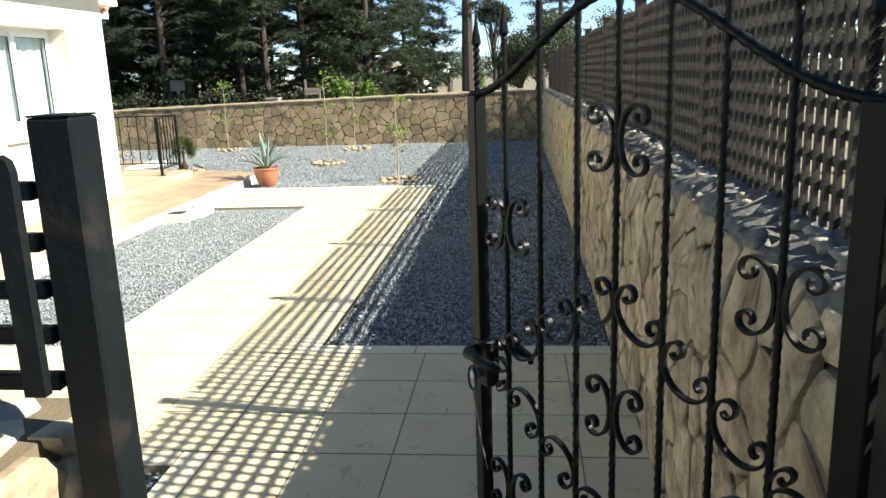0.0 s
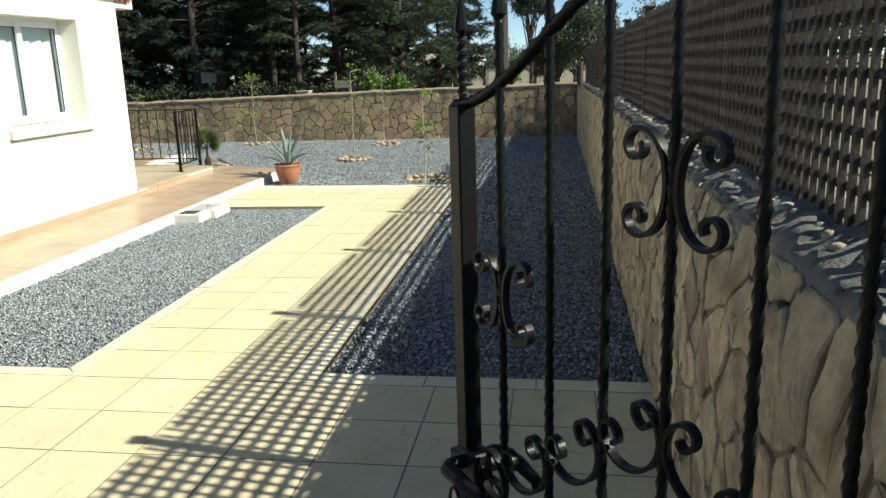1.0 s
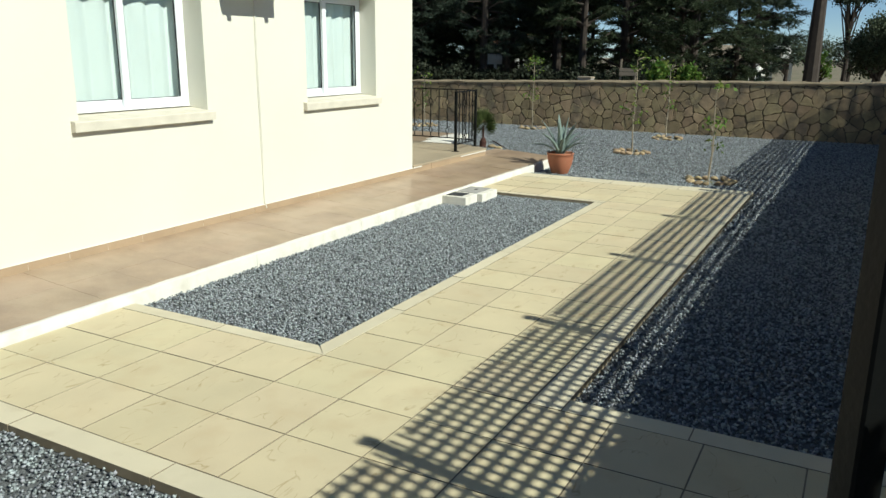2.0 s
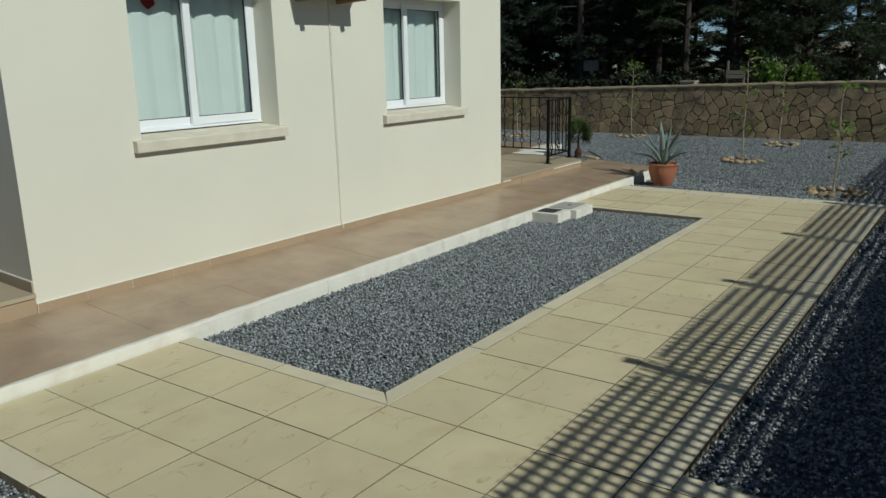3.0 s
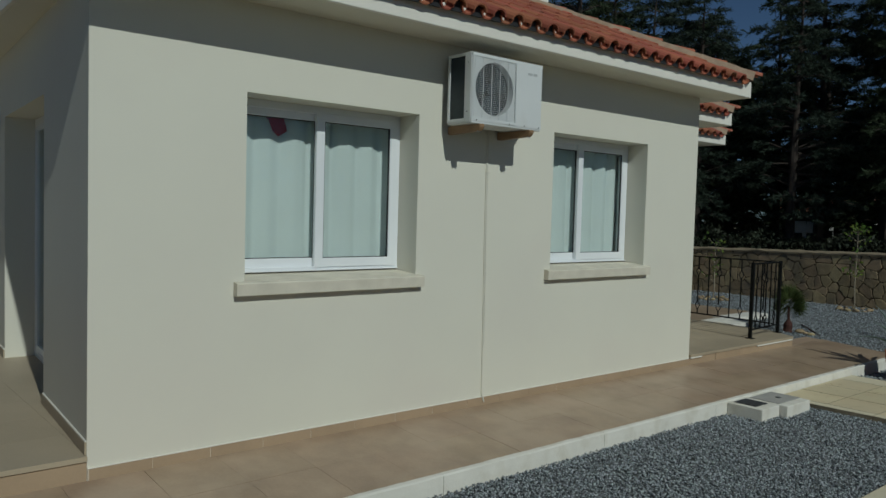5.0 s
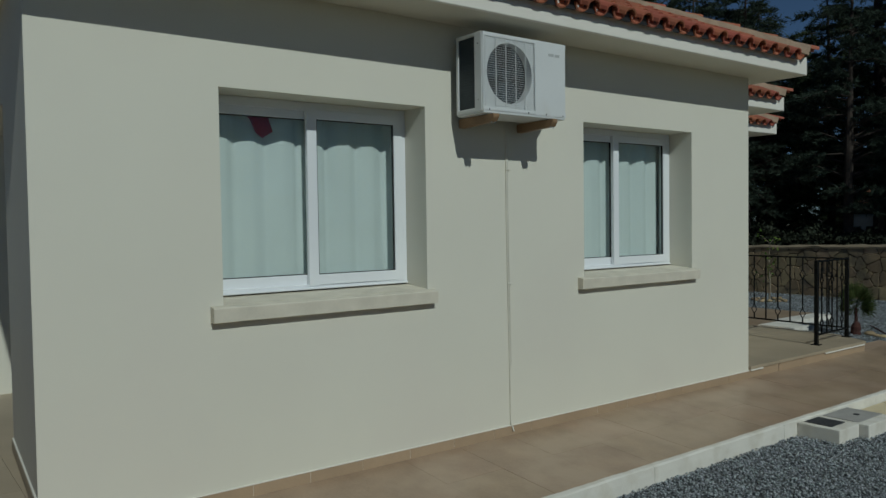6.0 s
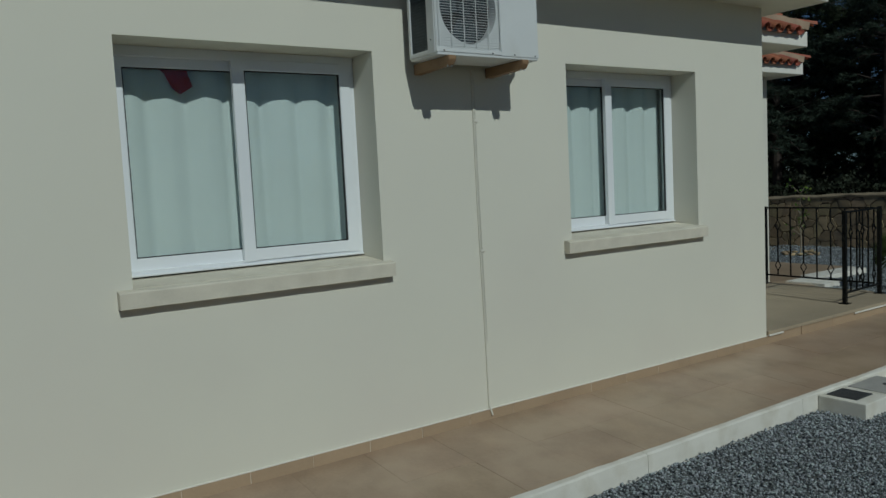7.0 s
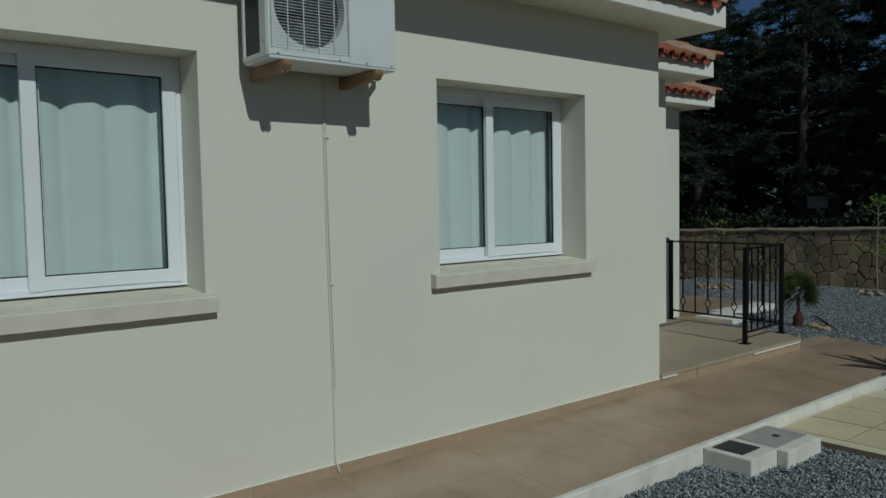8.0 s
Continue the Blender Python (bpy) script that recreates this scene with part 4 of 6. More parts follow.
# ---- garden walls ----
right_wall = part("garden_wall_right", boxes((RIGHT_X + 0.003, RIGHT_X + 0.05, -6.5, BACK_Y + 0.45, -0.5, 1.085), (RIGHT_X + 0.0505, 4.0, -6.5, BACK_Y + 0.45, -0.5, 1.16)), NEARMORTAR)
tagged(right_wall, "garden wall clad in large tan crazy-paved stone", "garden wall", kind="structure")
far_v, far_f = [], []
for poly in cells(-6.0, 16.9, -0.08, 1.29, 0.165, 0.37, rng, 0.42, True):
    cy = sum(p[0] for p in poly) / len(poly)
    poly = [(u, -0.3 + (v + 0.08) / 1.37 * (top_z(u) - 0.045 + 0.3)) if u > 5 else (u, v) for u, v in poly]
    me = stone_mesh(poly, rng.uniform(0.002, 0.007), rng.uniform(0.005, 0.015), lambda u, v, d: (RIGHT_X - d + max(0.0, v - 1.08) * 0.26, u, v), rng, STONE, 0.006, 0.12, 0.7, wave=0.016 if poly[0][0] < 5 else 0.0)
    if -4.4 < cy < 4.2:
        ob = new("stone", me)
        ob.parent = right_wall
    else:
        far_f += [tuple(i + len(far_v) for i in p.vertices) for p in me.polygons]
        far_v += [v.co.copy() for v in me.vertices]
        bpy.data.meshes.remove(me)
tagged(part("far_stones", mesh("far_stones", far_v, far_f, STONE, True), None, right_wall), kind="stuff")

# rough cement coping with stones pressed into it
bm = bmesh.new()
ny = 640
cols = []
for i in range(ny + 1):
    y = -6.5 + (BACK_Y + 6.9) * i / ny
    col = []
    for k, (dx, dz) in enumerate(((0.06, -0.2), (0.045, -0.07), (0.052, -0.045), (0.08, -0.025), (0.13, -0.006), (0.22, 0.025), (0.32, 0.03), (0.42, 0.01), (0.50, -0.06), (0.51, -0.3))):
        nz = noise.noise(Vector((dx * 9, y * 4.5, 1))) * 0.03 + noise.noise(Vector((dx * 25, y * 13, 5))) * 0.030 + noise.noise(Vector((dx * 50, y * 31, 8))) * 0.014
        nx = noise.noise(Vector((3, y * 5, dz * 9))) * 0.014 if k < 3 else 0
        col.append(bm.verts.new((RIGHT_X + dx + nx, y, top_z(y) + dz + (nz if 0 < k < 9 else 0))))
    cols.append(col)
for c0, c1 in zip(cols, cols[1:]):
    for k in range(9):
        bm.faces.new((c0[k], c0[k + 1], c1[k + 1], c1[k]))
part("coping", bm, CEMENT, right_wall, "rough grey cement coping", smooth=True)
for i in range(290):
    y = -4.6 + i * 0.04 + rng.uniform(-0.03, 0.03) if i < 230 else 4.7 + (i - 230) * 0.2
    s = rng.uniform(0.014, 0.036)
    me = lump((s * rng.uniform(0.8, 1.2), s * rng.uniform(0.8, 1.3), s * rng.uniform(0.5, 0.8)), rng, (CEMENT if i % 4 == 0 else RUBBLE if i % 3 == 0 else GREYSTONE))
    ob = new("coping_stone", me)
    ob.parent = right_wall
    ob.matrix_basis = pose(RIGHT_X + (rng.uniform(0.135, 0.20) if i % 4 else rng.uniform(0.06, 0.09)), y, top_z(y) + (0.004 if i % 4 else -0.036), rng.uniform(-15, 15), rng.uniform(-15, 15), rng.uniform(0, 180))



def back_top(x):
    """The top of the back wall drops a little towards the house."""
    return 1.131 + (0.014 if x > -1.4 else 0.0215) * (x + 1.4)


bm = boxes((-15.0, RIGHT_X, BACK_Y + 0.006, BACK_Y + 0.4, -0.6, 1.10))
for v in bm.verts:
    if v.co.z > 0:
        v.co.z = back_top(v.co.x) - 0.05
back_wall = part("garden_wall_back", bm, MORTAR)
tagged(back_wall, "garden wall clad in irregular tan stone with deep dark joints", "garden wall", kind="structure")
for poly in cells(-13.0, RIGHT_X - 0.02, -0.24, 1.0, 0.25, 0.265, rng, 0.56):
    poly = [(u, -0.24 + (v + 0.24) / 1.24 * (back_top(u) - 0.03 + 0.24)) for u, v in poly]
    me = stone_mesh(poly, rng.uniform(0.002, 0.012), rng.uniform(0.007, 0.014), lambda u, v, d: (u, BACK_Y - d, v), rng, FARSTONE, 0.004, 0.12, 0.25, wave=0.016)
    ob = new("stone", me)
    ob.parent = back_wall
bm = bmesh.new()
cols = []
for i in range(241):
    x = -15.0 + (RIGHT_X + 15.0) * i / 240
    cols.append([bm.verts.new((x, BACK_Y + dy_, back_top(x) - 0.032 + dz_ + 0.03 * noise.noise(Vector((x * 2.2, dy_ * 5, 2))) + 0.012 * noise.noise(Vector((x * 7.0, dy_ * 9, 5))))) for dy_, dz_ in ((-0.028, -0.03), (-0.03, 0.008), (0.02, 0.03), (0.2, 0.05), (0.38, 0.035), (0.42, -0.1))])
for c0, c1 in zip(cols, cols[1:]):
    for k in range(5):
        bm.faces.new((c0[k], c0[k + 1], c1[k + 1], c1[k]))
part("coping", bm, EARTHCAP, back_wall, "rough earthy coping")

gate_wall = part("garden_wall_gate", boxes((-6.0, 2.16, -3.98, -3.56, -0.3, 1.28)), MORTAR)
tagged(gate_wall, "low front wall of rough tan stone beside the gate", "garden wall", kind="structure")
for side in (0, 1):
    for poly in cells(-1.5 if side else -1.5, 2.15, -0.05, 1.29, 0.42, 0.36, rng, 0.42):
        me = stone_mesh(poly, 0.012, 0.03, (lambda u, v, d: (u, -3.98 - d, v)) if side else (lambda u, v, d: (u, -3.56 + d, v)), rng, STONE)
        ob = new("stone", me)
        ob.parent = gate_wall
for poly in cells(-3.98, -3.56, -0.05, 1.29, 0.3, 0.4, rng, 0.3):
    ob = new("stone", stone_mesh(poly, 0.012, 0.022, lambda u, v, d: (2.16 + d, u, v), rng, STONE))
    ob.parent = gate_wall
bm = bmesh.new()
cols = []
for i in range(91):
    x = -1.5 + 3.70 * i / 90
    col = []
    for dy_, dz_ in ((-0.03, -0.07), (-0.035, -0.01), (0.0, 0.02), (0.10, 0.035), (0.21, 0.04), (0.32, 0.035), (0.42, 0.015), (0.455, -0.01), (0.45, -0.07)):
        p = Vector((x * 6, dy_ * 9, 3))
        col.append(bm.verts.new((x + 0.01 * noise.noise(p * 1.7), -3.98 + dy_ + 0.035 * noise.noise(p + Vector((0, 0, 7))), 1.262 + dz_ - 0.09 * max(0.0, 0.3 - dy_) - 9.0 * max(0.0, x - 2.07) ** 2 + 0.05 * noise.noise(p * 0.7) + 0.02 * noise.noise(p * 2.7))))
    cols.append(col)
for c0, c1 in zip(cols, cols[1:]):
    for k in range(8):
        bm.faces.new((c0[k], c0[k + 1], c1[k + 1], c1[k]))
bm.faces.new(cols[-1])
bm.faces.new(cols[0][::-1])
part("coping", bm, STONE, gate_wall, "rough golden stone coping")
crng = random.Random(31)
for k in range(26):
    x = 2.06 - (k // 2) * 0.15 + crng.uniform(-0.03, 0.03)
    ob = new("coping_stone", lump((crng.uniform(0.06, 0.09), crng.uniform(0.05, 0.085), crng.uniform(0.035, 0.055)), crng, STONE if k % 2 else GREYSTONE))
    ob.parent = gate_wall
    ob.matrix_basis = pose(x, -3.65 - 0.17 * (k % 2) + crng.uniform(-0.02, 0.02), 1.262 - 0.045 * (k % 2), crng.uniform(-12, 12), crng.uniform(-12, 12), crng.uniform(0, 180))
ob = new("coping_stone", lump((0.032, 0.05, 0.12), crng, STONE))
ob.parent = gate_wall
ob.matrix_basis = pose(2.175, -3.665, 1.12, 0, 0, 10)

# ---- lattice fence on the garden wall ----
FENCE_X, POST0, BAY = 3.70, -1.205, 2.035


def fence_panel(k):
    y0 = POST0 + k * BAY
    base = top_z(y0 + 1)
    p = thing("lattice_fence_panel", "weathered brown wooden lattice fence panel on the wall", "fence panel", "lattice panels along the wall", at=(FENCE_X, y0, 0))
    bm = boxes((-0.035, 0.035, -0.035, 0.035, base - 0.03, base + 0.87), bevel=0.004)
    part("post", bm, POSTWOOD, p, "square brown post")
    part("post_cap", boxes((-0.045, 0.045, -0.045, 0.045, base + 0.871, base + 0.89), bevel=0.006), POSTWOOD, p)
    a, b = 0.037, BAY - 0.037

    def arch(y):
        u = (y - a) / (b - a)
        return base + 0.79 + 0.025 * math.sin(math.pi * u)

    n = 26
    for i in range(n):
        y = a + 0.03 + (b - a - 0.06) * i / (n - 1)
        w = 0.0128
        part("upright_lath", boxes((-0.0145, -0.0005, y - w, y + w, base + 0.015, arch(y) + 0.02)), LATHWOOD, p)
    m = 11
    for j in range(m):
        z = base + 0.045 + j * 0.074
        ys_ = [y for y in [a + (b - a) * q / 60 for q in range(61)] if arch(y) > z + 0.01]
        if ys_ and ys_[-1] - ys_[0] > 0.2:
            part("cross_lath", boxes((0.0005, 0.0145, ys_[0], ys_[-1], z - 0.0135, z + 0.0135)), LATHWOOD, p)


for k in range(-2, 9):
    fence_panel(k)

# ---- front gate ----
GATE = Matrix.Translation((2.750, -2.683, 0)) @ Matrix(((0.6165, 0.7874, 0, 0), (-0.7874, 0.6165, 0, 0), (0, 0, 1, 0), (0, 0, 0, 1)))
gate = thing("garden_gate", "black wrought iron garden gate with twisted bars and scrolls, standing open", "gate")
gate.matrix_basis = GATE
GW = 1.075


def gate_top(u):
    return 1.735 + 0.105 * (1 - math.cos(2 * math.pi * u / GW))


def twisted(bm, p0, p1, half, turns, sides=8):
    """A square bar twisted along its length."""
    p0, p1 = Vector(p0), Vector(p1)
    d = (p1 - p0).normalized()
    a = d.orthogonal().normalized()
    b = d.cross(a)
    n = max(2, int(turns * 12))
    rings = []
    for i in range(n + 1):
        c = p0.lerp(p1, i / n)
        an = 2 * math.pi * turns * i / n
        rings.append([bm.verts.new(c + (a * math.cos(an + k) + b * math.sin(an + k)) * half * (1.02, 0.77)[j % 2]) for j, k in ((j, 2 * math.pi * j / sides) for j in range(sides))])
    for r0, r1 in zip(rings, rings[1:]):
        for j in range(sides):
            bm.faces.new((r0[j], r0[(j + 1) % sides], r1[(j + 1) % sides], r1[j]))
    bm.faces.new(rings[0][::-1])
    bm.faces.new(rings[-1])


def ribbon(bm, pts, wide, thick, yoff=0.0):
    """A flat bar bent along points (u, z) of the gate's plane."""
    n = len(pts)
    rows = []
    for i, (u, z) in enumerate(pts):
        a, b = pts[max(i - 1, 0)], pts[min(i + 1, n - 1)]
        tx, tz = b[0] - a[0], b[1] - a[1]
        L = math.hypot(tx, tz) or 1
        nx, nz = -tz / L * thick / 2, tx / L * thick / 2
        rows.append([bm.verts.new((u + nx, yoff - wide / 2, z + nz)), bm.verts.new((u + nx, yoff + wide / 2, z + nz)), bm.verts.new((u - nx, yoff + wide / 2, z - nz)), bm.verts.new((u - nx, yoff - wide / 2, z - nz))])
    for r0, r1 in zip(rows, rows[1:]):
        for k in range(4):
            bm.faces.new((r0[k], r0[(k + 1) % 4], r1[(k + 1) % 4], r1[k]))
    bm.faces.new(rows[0][::-1])
    bm.faces.new(rows[-1])


def spiral(n=46, start=1.3, total=6.9, power=1.7):
    """A line that leaves the origin along +z and curls ever tighter towards +u."""
    pts, u, z, ang = [(0.0, 0.0)], 0.0, 0.0, 0.0
    grow = (total - start) * (power + 1)
    for k in range(n):
        ang += (start + grow * ((k + 0.5) / n) ** power) / n
        u += math.sin(ang) / n
        z += math.cos(ang) / n
        pts.append((u, z))
    return pts


def c_scroll(side, height, reach):
    """A C scroll whose back touches u = 0 and whose curls turn away to that side."""
    arm = spiral()
    top, far = max(z for _, z in arm), max(u for u, _ in arm)
    arm = [(u / far * reach, z / top * height / 2) for u, z in arm]
    return [(side * u, -z) for u, z in arm[:0:-1]] + [(side * u, z) for u, z in arm]


def slanted_scroll(p, q, centre):
    """A C scroll whose chord runs from p to q and whose back bulges towards the centre."""
    (u0, z0), (u1, z1) = p, q
    L = math.hypot(u1 - u0, z1 - z0)
    ax, az = (u1 - u0) / L, (z1 - z0) / L
    mu, mz = (u0 + u1) / 2, (z0 + z1) / 2
    out = 1 if (mu - centre[0]) * -az + (mz - centre[1]) * ax > 0 else -1
    reach = 0.084
    return [(mu + z * ax + (u - reach * 0.6) * -az * out, mz + z * az + (u - reach * 0.6) * ax * out) for u, z in c_scroll(1, L, reach)]


for u, half, name in ((0.03, 0.018, "latch_stile"), (GW - 0.012, 0.026, "hinge_stile")):
    part(name, boxes((u - half, u + half, -half, half, 0.06, 1.735), bevel=0.003), IRON, gate)
bars = (0.149, 0.28, 0.408, 0.528, 0.661, 0.785, 0.915)
for u in bars:
    bm = bmesh.new()
    top = gate_top(u) + 0.10
    twisted(bm, (u, 0, 0.12), (u, 0, top), 0.0083, (top - 0.12) / 0.10)
    part("twisted_bar", bm, IRON, gate, smooth=True)
    bm = lathe(bmesh.new(), [(0.004, 0.0), (0.013, 0.012), (0.010, 0.03), (0.004, 0.06), (0.0008, 0.085)], 8, (u, 0, top - 0.005))
    part("spear_tip", bm, IRON, gate)
for u in (0.035, GW - 0.035):
    bm = bmesh.new()
    twisted(bm, (u, 0, 1.736), (u, 0, 1.85), 0.0088, 1.6)
    bm = lathe(bm, [(0.004, 0.0), (0.013, 0.012), (0.010, 0.03), (0.004, 0.06), (0.0008, 0.085)], 8, (u, 0, 1.848))
    part("spear_tip", bm, IRON, gate)
bm = bmesh.new()
n = 240
rings = []
for i in range(n + 1):
    u = 0.01 + (GW - 0.02) * i / n
    c = Vector((u, 0, gate_top(u)))
    t = (Vector((u + 0.01, 0, gate_top(u + 0.01))) - Vector((u - 0.01, 0, gate_top(u - 0.01)))).normalized()
    a, b = Vector((0, 1, 0)), t.cross(Vector((0, 1, 0)))
    an = i * 0.27
    rings.append([bm.verts.new(c + (a * math.cos(an + k * math.pi / 4) + b * math.sin(an + k * math.pi / 4)) * (0.0112, 0.0086)[k % 2]) for k in range(8)])
for r0, r1 in zip(rings, rings[1:]):
    for j in range(8):
        bm.faces.new((r0[j], r0[(j + 1) % 8], r1[(j + 1) % 8], r1[j]))
bm.faces.new(rings[0][::-1])
bm.faces.new(rings[-1])
part("arched_top_rail", bm, IRON, gate, "twisted arched top rail", True)
part("bottom_rail", boxes((0.049, GW - 0.049, -0.016, 0.016, 0.09, 0.13), bevel=0.003), IRON, gate)


def pair(u, z, height, reach):
    for side in (1, -1):
        bm = bmesh.new()
        ribbon(bm, [(u + side * 0.009 + a, z + b) for a, b in c_scroll(side, height, reach)], 0.014, 0.0065)
        part("c_scroll", bm, IRON, gate)


for u, z in ((bars[0], 1.415), (bars[3], 1.65), (bars[6], 1.395), (bars[3], 1.045), (bars[0], 0.675), (bars[6], 0.675), (bars[3], 0.40)):
    pair(u, z, 0.14, 0.071)
spans = [0.062, *bars, GW - 0.062]
for i in range(8):
    a, b = spans[i], spans[i + 1]
    for lower in (0, 1):
        f0, f1 = (spans[i] - 0.06) / 0.468, (spans[i + 1] - 0.06) / 0.468
        h0, h1 = (f0 if f0 <= 1 else 2 - f0), (f1 if f1 <= 1 else 2 - f1)
        z0, z1 = (1.03 + 0.30 * h0, 1.03 + 0.30 * h1) if not lower else (1.03 - 0.30 * h0, 1.03 - 0.30 * h1)
        bm = bmesh.new()
        ribbon(bm, slanted_scroll((a + 0.013, z0), (b - 0.013, z1), (0.528, 1.03)), 0.014, 0.0065)
        part("slanted_scroll", bm, IRON, gate)
part("lock_box", boxes((0.012, 0.082, -0.021, 0.021, 0.955, 1.085), bevel=0.004), IRON, gate, "black lock box")
for side in (-1, 1):
    bm = tube(bmesh.new(), [(0.035, side * 0.02, 1.055), (0.035, side * 0.052, 1.056), (0.05, side * 0.062, 1.058), (0.10, side * 0.064, 1.058), (0.165, side * 0.060, 1.050), (0.178, side * 0.05, 1.042)], 0.0125, 9, [1.1, 1.1, 1.25, 1.2, 0.9, 0.6])
    part("lever_handle", bm, IRON, gate, "black lever handle")
    bm = bmesh.new()
    bmesh.ops.create_cone(bm, cap_ends=True, segments=12, radius1=0.013, radius2=0.012, depth=0.02, matrix=pose(0.032, side * 0.03, 0.985, 90, 0, 0))
    part("lock_cylinder", bm, STEEL, gate, "steel lock cylinder")
part("latch_bolt", boxes((-0.035, 0.011, -0.008, 0.008, 1.028, 1.05), bevel=0.002), IRON, gate)
ring_pts = [(0.055 + 0.018 * math.sin(k * 0.5236), -0.052, 0.985 + 0.034 * math.cos(k * 0.5236)) for k in range(13)]
part("key_loop", tube(bmesh.new(), ring_pts, 0.0035, 5), RATTAN, gate, "black cord loop")
part("string", tube(bmesh.new(), [(0.058, -0.052, 0.952), (0.062, -0.046, 0.88), (0.066, -0.036, 0.80), (0.072, -0.02, 0.71)], 0.0022, 5), RUBBER, gate, "thin grey string")

post = thing("gate_post", "square black steel gate post with hinges", "gate post", "gate posts", at=(3.445, -3.60, 0))
part("post_tube", boxes((-0.036, 0.036, -0.036, 0.036, -0.05, 1.77), bevel=0.004), BLACKWOOD, post)
part("post_cap", boxes((-0.038, 0.038, -0.038, 0.038, 1.7705, 1.776)), BLACKWOOD, post)
post = thing("gate_post", "square black gate post with scuffed paint", "gate post", "gate posts", at=(2.259, -3.70, 0), turn=-3)
part("post_tube", boxes((-0.033, 0.033, -0.033, 0.033, -0.05, 1.755), bevel=0.004), BLACKWOOD, post)
part("post_cap", boxes((-0.032, 0.032, -0.032, 0.032, 1.7555, 1.7585), bevel=0.001), BLACKWOOD, post)

# low black picket fence beside the gate post
picket = thing("picket_fence", "black painted picket fence on the low front wall", "fence", at=(2.2, -3.72, 0))
for z in (1.38, 1.45, 1.517, 1.585, 1.657):
    part("rail", boxes((-3.0, 0.016, -0.009, 0.009, z - 0.013, z + 0.013), bevel=0.002), BLACKWOOD, picket)
for k in range(26):
    x = -0.013 - k * 0.115
    bm = bmesh.new()
    prof = [(-0.016, 1.364), (0.016, 1.364), (0.016, 1.685), (0.012, 1.70), (0.0, 1.708), (-0.012, 1.70), (-0.016, 1.685)]
    f, b = [bm.verts.new((x + u, -0.0095, z)) for u, z in prof], [bm.verts.new((x + u, -0.026, z)) for u, z in prof]
    bm.faces.new(f)
    bm.faces.new(b[::-1])
    for q in range(7):
        w = (q + 1) % 7
        bm.faces.new((f[q], b[q], b[w], f[w]))
    part("picket", bm, BLACKWOOD, picket)

# ---- air conditioner on the house wall ----
ac = thing("air_conditioner", "white outdoor air conditioner unit on wooden brackets on the wall", "air conditioner")
AX, AY0, AY1, AZ0, AZ1 = -2.447, 2.160, 2.915, 2.402, 2.913
GY0, GY1 = AY0 + 0.020, AY0 + 0.462
cy, cz, R = AY0 + 0.243, (AZ0 + AZ1) / 2 + 0.004, 0.199
bm = pierced(bmesh.new(), AY0 + 0.004, AY1, AZ0 + 0.004, AZ1 - 0.004, [(GY0, GY1, AZ0 + 0.032, AZ1 - 0.032)], lambda u, v, d: (AX - d, u, v), 0.012)
bmesh.ops.bevel(bm, geom=[e for e in bm.edges if e.calc_length() > 0.3], offset=0.004, segments=2, affect="EDGES")
part("front_panel", bm, ACWHITE, ac)
part("casing", boxes((AX - 0.275, AX - 0.013, AY0 + 0.012, AY1, AZ1 - 0.014, AZ1), (AX - 0.275, AX - 0.013, AY0 + 0.50, AY1, AZ0 + 0.0141, AZ1 - 0.0141), (AX - 0.275, AX - 0.250, AY0, AY0 + 0.02, AZ0, AZ1), (AX - 0.084, AX - 0.0125, AY0, AY0 + 0.02, AZ0, AZ1), (AX - 0.2499, AX - 0.0841, AY0, AY0 + 0.02, AZ1 - 0.022, AZ1), (AX - 0.2499, AX - 0.0841, AY0, AY0 + 0.02, AZ0, AZ0 + 0.026), bevel=0.003), ACWHITE, ac)
part("base_tray", boxes((AX - 0.275, AX - 0.004, AY0 + 0.008, AY1 - 0.004, AZ0 - 0.012, AZ0 + 0.013), bevel=0.004), ACWHITE, ac, "white steel base tray")
part("condenser", boxes((AX - 0.249, AX - 0.085, AY0 + 0.009, AY0 + 0.03, AZ0 + 0.027, AZ1 - 0.023)), ACFIN, ac, "dark finned condenser")
fins = bmesh.new()
for k in range(26):
    z = AZ0 + 0.036 + k * 0.0172
    box(fins, AX - 0.248, AX - 0.086, AY0 + 0.0055, AY0 + 0.0089, z, z + 0.0035)
part("condenser_guard", fins, ACFIN, ac)
part("fan_recess", boxes((AX - 0.10, AX - 0.09, AY0 + 0.03, AY0 + 0.496, AZ0 + 0.02, AZ1 - 0.02)), ACDARK, ac)
bm = bmesh.new()
n = 48
sq = []
hu, hv = (GY1 - GY0) / 2 + 0.004, (AZ1 - AZ0) / 2 - 0.026
for k in range(n):
    a = 2 * math.pi * k / n
    q = max(abs(math.cos(a)), abs(math.sin(a)))
    sq.append(((GY0 + GY1) / 2 + math.cos(a) / q * hu, (AZ0 + AZ1) / 2 + math.sin(a) / q * hv))
o = [bm.verts.new((AX - 0.0095, u, v)) for u, v in sq]
i_ = [bm.verts.new((AX - 0.0095, cy + math.cos(2 * math.pi * k / n) * R, cz + math.sin(2 * math.pi * k / n) * R)) for k in range(n)]
d_ = [bm.verts.new((AX - 0.07, v.co.y, v.co.z)) for v in i_]
for k in range(n):
    q = (k + 1) % n
    bm.faces.new((o[k], o[q], i_[q], i_[k]))
    bm.faces.new((i_[k], i_[q], d_[q], d_[k]))
part("fan_shroud", bm, ACWHITE, ac)
fan = bmesh.new()
